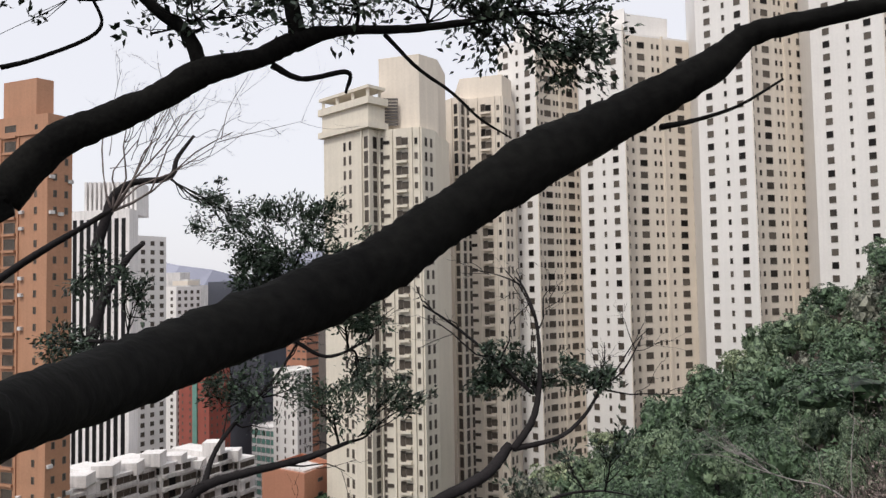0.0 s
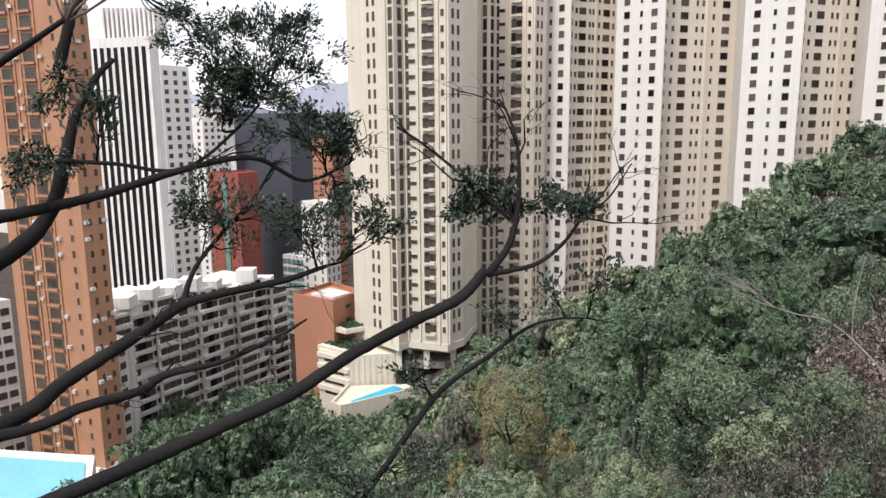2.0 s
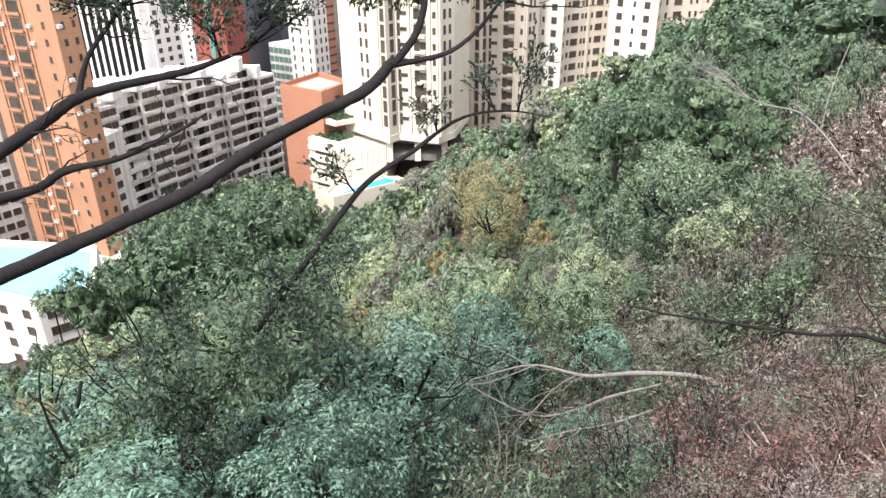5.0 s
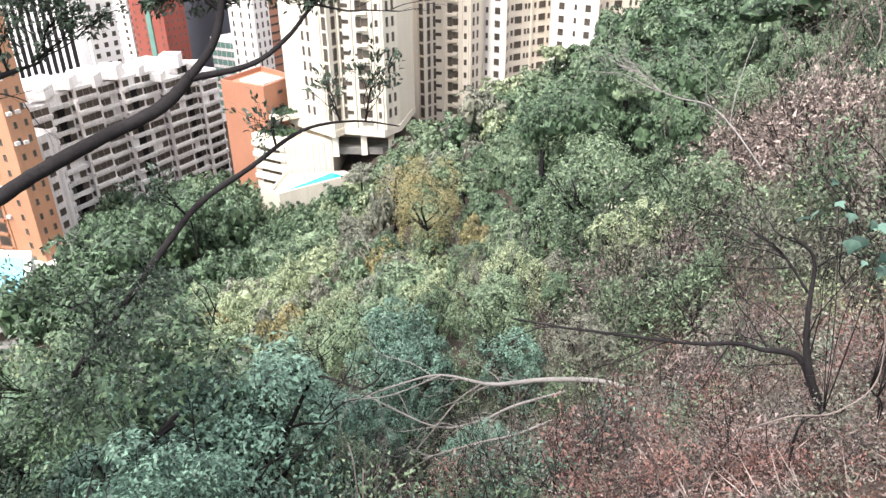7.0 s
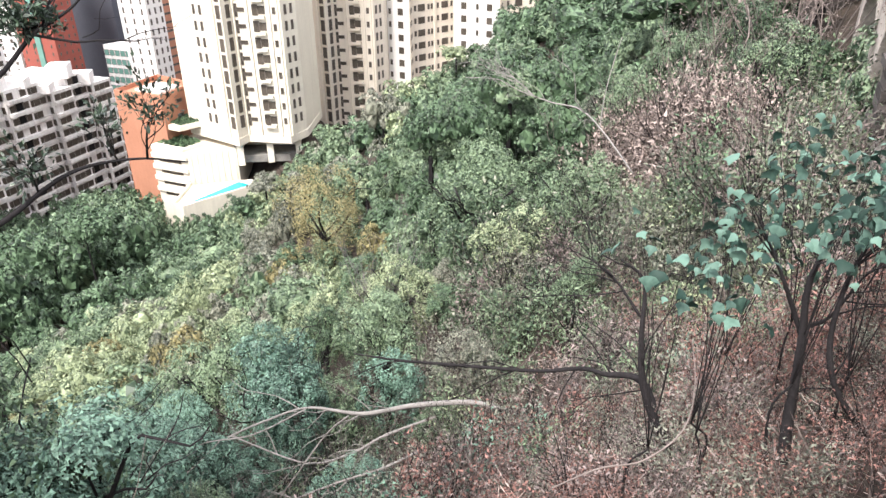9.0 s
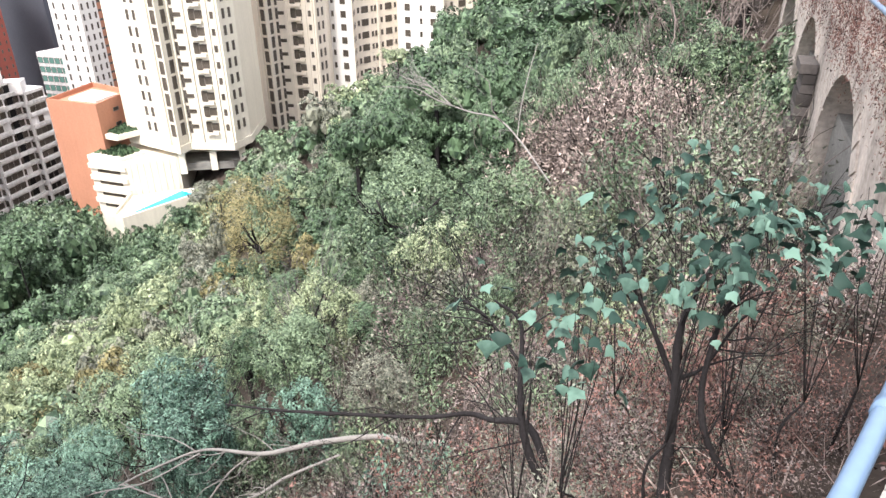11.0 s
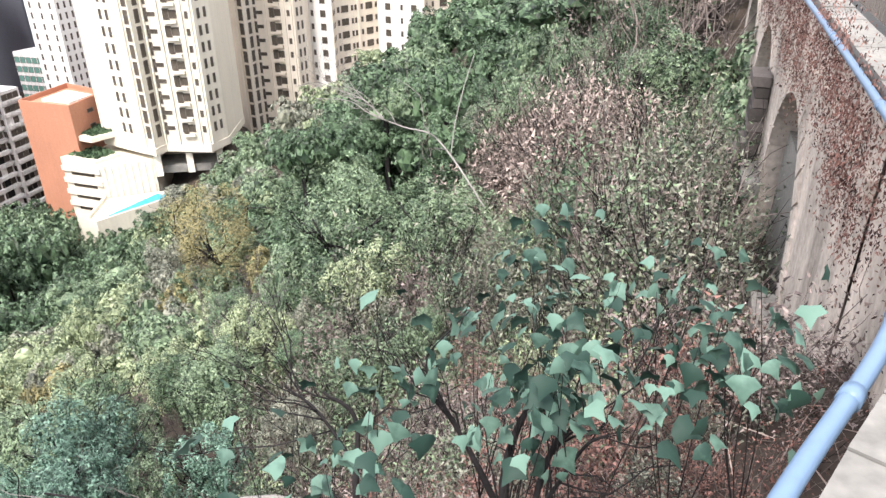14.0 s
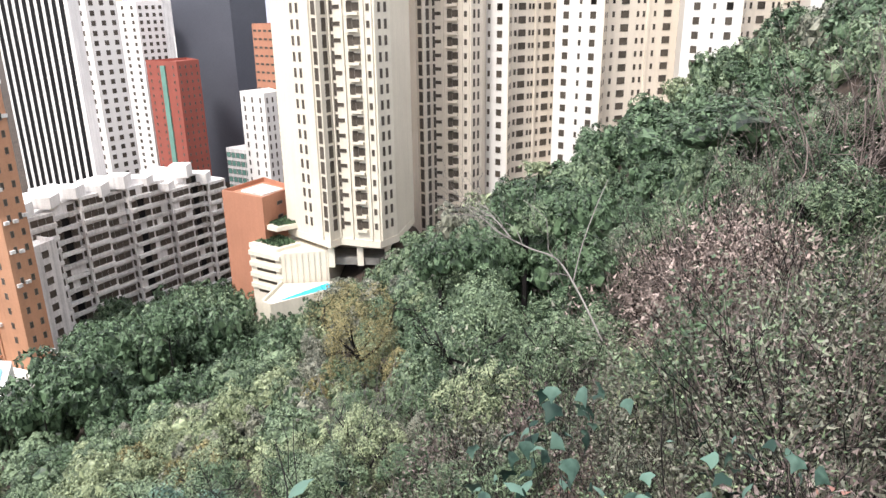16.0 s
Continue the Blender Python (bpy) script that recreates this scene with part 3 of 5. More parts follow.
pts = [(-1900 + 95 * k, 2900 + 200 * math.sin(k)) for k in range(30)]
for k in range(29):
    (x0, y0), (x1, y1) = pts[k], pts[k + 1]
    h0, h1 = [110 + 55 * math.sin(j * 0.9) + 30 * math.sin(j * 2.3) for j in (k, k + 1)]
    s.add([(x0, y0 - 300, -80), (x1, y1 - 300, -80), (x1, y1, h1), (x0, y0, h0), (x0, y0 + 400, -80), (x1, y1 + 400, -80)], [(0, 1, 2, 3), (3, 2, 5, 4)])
tagged(new("backdrop", s.mesh("backdrop", MOUNTAIN)), "mountain ridge on the horizon with haze put into its blue-grey colour", "mountain", kind="structure")


# ---- path, retaining wall, bridge, pipe ----
EDGE = [(-24, -12.75), (-2, -0.66), (2.56, 1.60), (4.52, 2.63), (6.5, 3.93), (8.1, 4.92), (9.75, 6.38), (11.1, 8.06), (15.7, 14.6), (20.3, 21.2), (24.8, 27.7)]
EDGE = [(x, y) for x, y, z, r in smooth_path([(x, y, 0, 1) for x, y in EDGE], 4)]
DECK = -0.5


def offset(line, d):
    out = []
    for k, p in enumerate(line):
        a, b = Vector(line[max(k - 1, 0)]), Vector(line[min(k + 1, len(line) - 1)])
        t = (b - a).normalized()
        out.append((p[0] - t.y * d, p[1] + t.x * d))
    return out


def ribbon(s, line, d0, d1, z0, z1, mat=0):
    a, b = offset(line, d0), offset(line, d1)
    for k in range(len(line) - 1):
        p = [a[k], a[k + 1], b[k + 1], b[k]]
        s.prism(p, z0, z1, mat)


s = Shape()
ribbon(s, EDGE, -3.2, -0.42, DECK - 0.3, DECK)
tagged(new("pavement", s.mesh("pavement", ASPHALT)), "grey asphalt footpath along the hillside", "path", kind="structure")
s = Shape()
ribbon(s, EDGE[:29], -0.40, -0.03, -6.0, DECK - 0.12)
tagged(new("wall_retaining", s.mesh("wall_retaining", STONE)), "old stone retaining wall below the footpath", "wall", kind="structure")

BA, BD = Vector((11.1, 8.06)), Vector((0.574, 0.819))
ARCHES = (6.9, 14.4, 21.9)


def on_bridge(s_, d, z):
    """s_ along the bridge, d to its outer side."""
    p = BA + BD * s_ + Vector((-BD.y, BD.x)) * d
    return (p.x, p.y, z)


def build_bridge():
    ob = thing("arch_bridge", "weathered stone bridge with round arches carrying the path", "bridge")
    s = Shape()
    n = 150
    low = []
    for k in range(n + 1):
        q = k * 26.0 / n
        z = -10.0
        for c in ARCHES:
            if abs(q - c) < 2.8:
                z = -5.0 + math.sqrt(2.8 ** 2 - (q - c) ** 2)
        low.append((q, z))
    for (q0, z0), (q1, z1) in zip(low, low[1:]):
        s.add([on_bridge(q0, 0, z0), on_bridge(q1, 0, z1), on_bridge(q1, 0, DECK - 0.12), on_bridge(q0, 0, DECK - 0.12)], [(3, 2, 1, 0)])
        s.add([on_bridge(q0, -3.2, z0), on_bridge(q1, -3.2, z1), on_bridge(q1, -3.2, DECK - 0.32), on_bridge(q0, -3.2, DECK - 0.32)], [(0, 1, 2, 3)])
        s.add([on_bridge(q0, 0, z0), on_bridge(q1, 0, z1), on_bridge(q1, -3.2, z1), on_bridge(q0, -3.2, z0)], [(0, 1, 2, 3)])
    part("spandrel", s.mesh("spandrel", STONE), ob)
    for c in ARCHES:
        for k in range(17):
            a0, a1 = math.pi * k / 17 + 0.012, math.pi * (k + 1) / 17 - 0.012
            v = []
            for d in (0.035, -0.2):
                for r, a in ((2.8, a0), (2.8, a1), (3.25, a1), (3.25, a0)):
                    v.append(on_bridge(c + r * math.cos(a), d, -5.0 + r * math.sin(a)))
            t = Shape()
            t.add(v, [(0, 1, 2, 3), (7, 6, 5, 4), (0, 4, 5, 1), (1, 5, 6, 2), (2, 6, 7, 3), (3, 7, 4, 0)])
            part("voussoir", t.mesh("voussoir", STONE), ob)
    for k in range(26):
        t = Shape()
        t.add([on_bridge(k + a, d, z) for z in (-1.5, -1.28) for a, d in ((0.0, 0.0), (0.995, 0.0), (0.995, 0.11), (0.0, 0.11))],
              [(0, 3, 2, 1), (4, 5, 6, 7), (0, 1, 5, 4), (1, 2, 6, 5), (2, 3, 7, 6), (3, 0, 4, 7)])
        part("string_course_stone", t.mesh("string_course_stone", STONE), ob)
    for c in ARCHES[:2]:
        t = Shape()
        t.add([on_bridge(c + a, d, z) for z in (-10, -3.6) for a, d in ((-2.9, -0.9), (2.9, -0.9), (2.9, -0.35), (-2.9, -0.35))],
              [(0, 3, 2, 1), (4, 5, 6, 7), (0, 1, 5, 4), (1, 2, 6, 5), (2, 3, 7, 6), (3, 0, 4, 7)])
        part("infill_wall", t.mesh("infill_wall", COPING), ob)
    # buttress of coursed blocks beyond the first arch, shade put into their dark colour
    q = random.Random(8)
    z = -9.0
    while z < -2.9:
        h, d = q.uniform(0.24, 0.34), 0.02
        while d < 0.35:
            w = q.uniform(0.3, 0.5)
            e = q.uniform(0, 0.05)
            t = Shape()
            t.add([on_bridge(a, b, c) for c in (z + 0.012, z + h - 0.012) for a, b in ((11.3 - e, d + 0.012), (12.4, d + 0.012), (12.4, d + w - 0.012), (11.3 - e, d + w - 0.012))],
                  [(0, 3, 2, 1), (4, 5, 6, 7), (0, 1, 5, 4), (1, 2, 6, 5), (2, 3, 7, 6), (3, 0, 4, 7)])
            part("block", t.mesh("block", BLOCK), ob)
            d += w
        z += h
    for c in (3.1, 10.65, 18.15):
        t = Shape()
        t.add([on_bridge(c + a, d, z) for z in (-10.5, -5.4) for a, d in ((-0.95, 0.0), (0.95, 0.0), (0.95, 0.3), (-0.95, 0.3))],
              [(0, 3, 2, 1), (4, 5, 6, 7), (0, 1, 5, 4), (1, 2, 6, 5), (2, 3, 7, 6), (3, 0, 4, 7)])
        part("pier", t.mesh("pier", STONE), ob)
        t = Shape()
        t.add([on_bridge(c + a, d, z) for z in (-5.4, -5.05) for a, d in ((-1.1, 0.0), (1.1, 0.0), (1.1, 0.42), (-1.1, 0.42))],
              [(0, 3, 2, 1), (4, 5, 6, 7), (0, 1, 5, 4), (1, 2, 6, 5), (2, 3, 7, 6), (3, 0, 4, 7)])
        part("impost", t.mesh("impost", COPING), ob)
    return ob


build_bridge()
# coping stones along the edge
cop = thing("coping", "grey weathered coping stones along the path edge", "coping", kind="structure")
a, b = offset(EDGE, -0.42), offset(EDGE, 0.06)
for k in range(len(EDGE) - 1):
    n = max(1, round((Vector(EDGE[k + 1]) - Vector(EDGE[k])).length / 0.9))
    for j in range(n):
        f0, f1 = j / n + 0.008, (j + 1) / n - 0.008
        s = Shape()
        h = 0.10 + rng.uniform(-0.012, 0.012)
        L = lambda p, q, f: tuple(Vector(p).lerp(Vector(q), f))
        s.prism([L(a[k], a[k + 1], f0), L(a[k], a[k + 1], f1), L(b[k], b[k + 1], f1), L(b[k], b[k + 1], f0)], DECK - 0.118, DECK + h)
        part("stone", s.mesh("stone", COPING), cop)
pipe = thing("water_pipe", "pale blue-grey painted water pipe along the path edge", "pipe")
line = offset(EDGE, 0.17)
pts = smooth_path([(x, y, DECK + 0.02, 0.046) for x, y in line[3:]], 2)
s = Shape()
s.tube(pts, 12)
part("tube", s.mesh("tube", PIPE, True), pipe)
for k in range(4, len(line) - 1, 2):
    x, y = line[k]
    t = Vector(line[k + 1]) - Vector(line[k])
    t.normalize()
    s = Shape()
    s.tube([(x - t.x * 0.05, y - t.y * 0.05, DECK + 0.02, 0.056), (x + t.x * 0.05, y + t.y * 0.05, DECK + 0.02, 0.056)], 12)
    part("collar", s.mesh("collar", PIPE, True), pipe)
rail = thing("railing", "grey metal railing with upright bars on the bridge", "railing")
line = offset(EDGE[27:], -0.6)
s = Shape()
s.tube([(x, y, DECK + 1.1, 0.025) for x, y in line], 6)
part("top_rail", s.mesh("top_rail", ALU), rail)
for k in range(len(line) - 1):
    n = max(1, round((Vector(line[k + 1]) - Vector(line[k])).length / 0.16))
    for j in range(n):
        x, y = Vector(line[k]).lerp(Vector(line[k + 1]), j / n)
        s = Shape()
        s.box(x - 0.012, y - 0.012, DECK + 0.08, x + 0.012, y + 0.012, DECK + 1.1)
        part("bar", s.mesh("bar", ALU), rail)


# ---- vegetation ----
nr = np.random.RandomState(11)


def fast_mesh(name, verts, quads, mat):
    me = bpy.data.meshes.new(name)
    verts, quads = np.asarray(verts, np.float32), np.asarray(quads, np.int32)
    me.vertices.add(len(verts))
    me.vertices.foreach_set("co", verts.ravel())
    me.loops.add(quads.size)
    me.loops.foreach_set("vertex_index", quads.ravel())
    me.polygons.add(len(quads))
    me.polygons.foreach_set("loop_start", np.arange(0, quads.size, quads.shape[1], dtype=np.int32))
    me.materials.append(mat)
    me.update(calc_edges=True)
    return me


def unit(v):
    return v / np.maximum(np.linalg.norm(v, axis=1, keepdims=True), 1e-9)


def leaves_at(pos, way, length, width, rs, fold=0.25, out=None, tri=False):
    """Diamond or three-cornered leaves: base at pos, pointing along way, facing out (or up)."""
    n = len(pos)
    way = unit(way)
    face = rs.normal(size=(n, 3)) * 0.6 + [0, 0, 1] if out is None else out + rs.normal(size=(n, 3)) * 0.32 + [0, 0, 0.3]
    side = unit(np.cross(way, unit(face)))
    nor = np.cross(side, way)
    length = length * rs.uniform(0.6, 1.3, (n, 1))
    w = length * width / 2
    if tri:
        return np.stack([pos + side * w, pos - side * w, pos + way * length - nor * w * 0.3], 1).reshape(-1, 3)
    v = np.stack([pos, pos + way * length * 0.45 + side * w + nor * w * fold, pos + way * length - nor * w * 0.3, pos + way * length * 0.45 - side * w + nor * w * fold], 1)
    return v.reshape(-1, 3)


def crown_points(n, R, H, lobes, rs, gap=0.15, shell=0.72):
    """Points and outward ways in an uneven crown of lobes, R wide and H high, base at 0."""
    c = rs.normal(size=(lobes, 3))
    c = unit(c) * rs.uniform(0.25, 0.8, (lobes, 1))
    c[:, 2] = np.abs(c[:, 2]) * 0.9 + 0.15
    r = rs.uniform(0.26, 0.48, lobes)
    k = rs.choice(lobes, n, p=r ** 2 / np.sum(r ** 2))
    d = unit(rs.normal(size=(n, 3)) + [0, 0, 0.35])
    rad = r[k][:, None] * rs.uniform(shell, 1.08, (n, 1)) ** 0.7
    # sub-tufts give an uneven outline
    tuft = unit(rs.normal(size=(lobes * 14, 3)))
    j = rs.randint(0, lobes * 14, n)
    d = unit(d * 0.5 + tuft[j] * 0.9)
    p = c[k] + d * rad
    return p * [R, R, H], d


def core_ball():
    bm = bmesh.new()
    bmesh.ops.create_icosphere(bm, subdivisions=2, radius=1.0)
    v = np.array([q.co[:] for q in bm.verts])
    f = np.array([[q.index for q in fc.verts] for fc in bm.faces])
    bm.free()
    return v, f


BALL_V, BALL_F = core_ball()


def crown_mesh(name, n, R, H, lobes, leaf, mat, seed, width=0.7, droop=0.3, low=-1.0, clumps=20, core=True):
    """A crown of overlapping lobes: each is a dense inner mass set with clumps, each clump a little dome of leaves."""
    rs = np.random.RandomState(seed)
    c = unit(rs.normal(size=(lobes, 3))) * rs.uniform(0.3, 0.72, (lobes, 1))
    c[:, 2] = np.abs(c[:, 2]) * 0.9 + 0.12
    r = rs.uniform(0.24, 0.42, lobes)
    size = np.array([R, R, H])
    soup = []
    for k in range(lobes if core else 0):
        ball = BALL_V * rs.uniform(0.48, 0.8, (len(BALL_V), 1)) * r[k] + c[k]
        soup.append((ball[BALL_F].reshape(-1, 3)) * size)
    cen, rad, way0 = [], [], []
    for k in range(lobes):
        t = unit(rs.normal(size=(clumps, 3)) + [0, 0, 0.45])
        cc = c[k] + t * r[k] * rs.uniform(0.72, 1.08, (clumps, 1))
        gap = np.linalg.norm(cc[:, None] - c[None], axis=2) / r[None]
        ok = gap.min(axis=1) > 0.66
        cen.append(cc[ok])
        rad.append(r[k] * rs.uniform(0.22, 0.5, ok.sum()))
        way0.append(t[ok])
    cen, rad, way0 = np.concatenate(cen), np.concatenate(rad), np.concatenate(way0)
    j = rs.choice(len(cen), n, p=rad ** 2 / np.sum(rad ** 2))
    d = unit(way0[j] * 0.9 + unit(rs.normal(size=(n, 3))) + [0, 0, 0.35])
    p = (cen[j] + d * rad[j][:, None] * rs.uniform(0.7, 1.12, (n, 1))) * size
    way = unit(np.cross(d, rs.normal(size=d.shape))) + d * 0.35 - [0, 0, droop]
    keep = p[:, 2] > H * low
    v = leaves_at(p[keep], way[keep], leaf, width, rs, out=d[keep], tri=True)
    v = np.concatenate(soup + [v])
    return v, np.arange(len(v), dtype=np.int32).reshape(-1, 3)


def limb_shape(s, base, tip, r0, rs, depth, sides=5, spread=0.55):
    """A crooked limb that forks."""
    base, tip = np.array(base, float), np.array(tip, float)
    L = np.linalg.norm(tip - base)
    pts = []
    for k in range(4):
        f = k / 3
        q = base + (tip - base) * f + rs.normal(size=3) * L * 0.06 * (1 if 0 < k < 3 else 0)
        pts.append((*q, r0 * (1 - 0.62 * f)))
    s.tube(smooth_path(pts, 2) if depth else pts, sides)
    if depth > 0:
        for j in range(rs.randint(2, 4)):
            f = rs.uniform(0.4, 0.95)
            b = base + (tip - base) * f
            d = (tip - base) / L + rs.normal(size=3) * spread
            t = b + d / np.linalg.norm(d) * L * rs.uniform(0.4, 0.7)
            limb_shape(s, b, t, r0 * 0.45, rs, depth - 1, 3, spread)


def trunk_mesh(name, H, r, seed, mat, n=4, depth=2, R=1.0):
    rs = np.random.RandomState(seed)
    s = Shape()
    pts = [(0, 0, -0.6, r * 1.25), (rs.normal() * 0.06, rs.normal() * 0.06, H * 0.2, r), (rs.normal() * 0.12, rs.normal() * 0.12, H * 0.45, r * 0.75)]
    s.tube(smooth_path(pts, 3), 7)
    for k in range(n):
        a = 2 * math.pi * (k + rs.uniform(-0.3, 0.3)) / n
        h = H * rs.uniform(0.25, 0.45)
        limb_shape(s, (0, 0, h), (math.cos(a) * R * 0.75, math.sin(a) * R * 0.75, H * rs.uniform(0.75, 0.98)), r * 0.55, rs, depth)
    return s.mesh(name, mat, True)


PALETTE = {"deep": GREENS[0], "mid": GREENS[1], "fresh": GREENS[2], "olive": GREENS[3], "blue": GREENS[4], "dry": LEAF_DRY, "rust": LEAF_RUST, "yellow": LEAF_YELLOW, "plume": LEAF_PLUME}
WORDS = {"deep": "deep green", "mid": "green", "fresh": "yellow-green", "olive": "olive green", "blue": "blue-green", "dry": "withered brown", "rust": "rust-brown", "yellow": "yellowing", "plume": "pale pinkish dry"}


def taken(x, y, pad=0.0):
    """Ground that the buildings and the pool keep clear."""
    if -30 < x < 8 and y > 134:
        return True
    if -25 < x < -4 and y > 122 and (y - 122) > 0.75 * (x + 18):
        return True
    if x < -28:
        side = (x + 74.0) * 0.864 - (y - 148.0) * 0.504
        if side < 5 or y > 185 or (x > -38 and y > 146):
            return True
        return x < -48 and (84 < y < 110 or (x < -54 and y < 138) or x < -66)
    if x > 8 and y > 160 - max(0, x - 24) * 0.28:
        return True
    return False


def zone(x, y, rs):
    """Which foliage grows here."""
    u, v = along(x, y)
    q = rs.random()
    patch = noise.noise(Vector((x * 0.09, y * 0.09, 3.0)))
    if x < -12 and y > 70:
        return "deep" if q < 0.75 else "mid"
    if v < 26 and u < 9:
        return "blue" if q < 0.72 else "mid"
    if v < 60 and u < 24 and v > 24:
        return "fresh" if q + patch * 0.6 < 0.5 else ("yellow" if q > 0.93 else ("mid" if q < 0.75 else "olive"))
    # darkest leaves round the hollow, its dense shade put into their colour
    if math.hypot(x - 10.2, y - 27) < 5:
        return "deep"
    if x > 11 and y > 22:
        return "deep" if q + patch < 0.42 else ("mid" if q < 0.84 else ("olive" if q < 0.92 or math.hypot(x, y) < 38 else "fresh"))
    return "mid" if q < 0.4 else ("fresh" if q < 0.6 + patch * 0.4 else ("deep" if q < 0.82 else "olive"))


# far woods: joined foliage, one sheet for each colour
def build_woods():
    rs = random.Random(21)
    base = [crown_mesh("c", 1500, 1.0, 1.0, 7, 0.105, None, 40 + k, 0.62, low=0.2, clumps=14) for k in range(6)]
    fine = [crown_mesh("c", 3800, 1.0, 1.0, 8, 0.072, None, 60 + k, 0.6, low=0.15, clumps=20) for k in range(6)]
    heap = {}
    trunks = Shape()
    y = 20.0
    while y < 175:
        x = -95.0
        step = 3.5 if y < 60 else 4.2
        while x < 112:
            px, py = x + rs.uniform(-1.5, 1.5), y + rs.uniform(-1.5, 1.5)
            x += step
            r = math.hypot(px - 2, py - 1)
            az = math.degrees(math.atan2(px - 2, py - 1))
            if r < 27 or az < -42 or az > 49 or r > 178 or taken(px, py):
                continue
            if math.hypot(px - 10.2, py - 27) < 2.2 or math.hypot((px - 14.8) / 3.2, (py - 24.0) / 5.0) < 1:
                continue
            top = float(hill(px, py)) + rs.uniform(-2.6, 0.9) + 3.0 * noise.noise(Vector((px * 0.13, py * 0.13, 7.0)))
            R = rs.uniform(1.5, 3.0) * (1.0 if r < 60 else 1.3)
            H = R * rs.uniform(1.0, 1.9)
            if rs.random() < 0.16:
                top += rs.uniform(0.6, 2.2)
                R *= 1.25
            kind = zone(px, py, rs)
            if px < -27 and 80 < py < 160:
                R *= 1.7
                top += rs.uniform(6.5, 11.0)
                H *= 1.7
            if kind == "deep" and px > 10:
                R *= 1.3
                top += rs.uniform(0, 1.2)
            v, _ = (fine if r < 70 else base)[rs.randrange(6)]
            a = rs.uniform(0, 6.28)
            ca, sa = math.cos(a), math.sin(a)
            w = np.stack([(v[:, 0] * ca - v[:, 1] * sa) * R + px, (v[:, 0] * sa + v[:, 1] * ca) * R + py, v[:, 2] * H + top - H * 0.9], 1)
            heap.setdefault(kind, []).append(w)
            g = float(soil(px, py))
            trunks.tube([(px, py, g - 0.5, 0.16), (px + rs.uniform(-0.3, 0.3), py, top - H * 0.5, 0.09)], 4)
        y += step
    # creeper-draped trees that close over a dark hollow
    for px, py, R, low, top in ((8.3, 28.0, 1.7, -12.5, -6.0), (12.4, 28.2, 1.9, -11.5, -4.6), (10.4, 31.0, 2.2, -10.0, -4.6), (7.0, 30.0, 1.7, -11.0, -7.0), (10.3, 29.4, 1.5, -8.0, -5.4)):
        z = top
        while z > low:
            r = R * rs.uniform(0.75, 1.05)
            w = fine[rs.randrange(6)][0] * [r, r, r * 1.3] + [px + rs.uniform(-0.4, 0.4), py + rs.uniform(-0.4, 0.4), z - r * 1.2]
            heap.setdefault(rs.choice(["deep", "mid", "deep"]), []).append(w)
            z -= R * 0.9
        trunks.tube([(px, py, float(soil(px, py)) - 0.5, 0.18), (px, py, top - R, 0.1)], 5)
    # trees against the pool's terrace
    for k in range(13):
        f = k / 12
        px, py = -25.0 + 21.0 * f + rs.uniform(-0.6, 0.6), 122.4 + 10.2 * max(0, f - 0.12) + rs.uniform(-0.8, 0.3)
        R = rs.uniform(2.4, 3.2)
        H, top = R * 1.7, -51.6 + rs.uniform(-0.7, 0.5)
        w = base[rs.randrange(6)][0] * [R, R, H] + [px, py, top - H]
        heap.setdefault(rs.choice(["deep", "mid"]), []).append(w)
        trunks.tube([(px, py, -66, 0.2), (px, py, top - H * 0.5, 0.1)], 4)
    for kind, ws in heap.items():
        v = np.concatenate(ws)
        me = fast_mesh("woodland", v, np.arange(len(v), dtype=np.int32).reshape(-1, 3), PALETTE[kind])
        thing("woodland", WORDS[kind] + " tree canopy covering the steep hillside", "woodland", kind="stuff", me=me)
    thing("woodland_trunks", "thin grey-brown trunks under the hillside canopy", "woodland", kind="stuff", me=trunks.mesh("woodland_trunks", BARK_MID))


build_woods()

CROWNS, TRUNKS = {}, [trunk_mesh("trunk", 3.2, 0.09, 80 + k, BARK_MID, 4, 2, 1.4) for k in range(4)]


def crown_for(kind, k, big=False, near=False):
    if (kind, k, big, near) not in CROWNS:
        airy = kind in ("yellow", "dry")
        v, f = crown_mesh("crown", 15000 if near or airy else (11000 if big else 8000), 1.55, 2.3, 14 if big else 11, 0.05 if airy else (0.066 if near else (0.07 if big else 0.088)), None, 100 + k, 0.55, clumps=30, core=False)
        CROWNS[kind, k, big, near] = fast_mesh("crown", v, f, PALETTE[kind])
    return CROWNS[kind, k, big, near]


def plant_tree(x, y, kind, scale, rs, sink=0.0, name="tree", label=None, lift=1.3):
    z = float(soil(x, y)) - sink
    m = Matrix.Translation((x, y, z)) @ Matrix.Rotation(rs.uniform(0, 6.28), 4, "Z") @ Matrix.Diagonal((scale, scale, scale * rs.uniform(0.85, 1.2), 1))
    ob = thing(name, label or WORDS[kind] + " leafy tree on the hillside", "tree", "hillside trees", m=m)
    k = rs.randrange(4)
    part("trunk", TRUNKS[k], ob)
    part("crown", crown_for(kind, k, scale > 1.3, math.hypot(x, y) < 14.5), ob, m=Matrix.Translation((0, 0, lift)))
    return ob


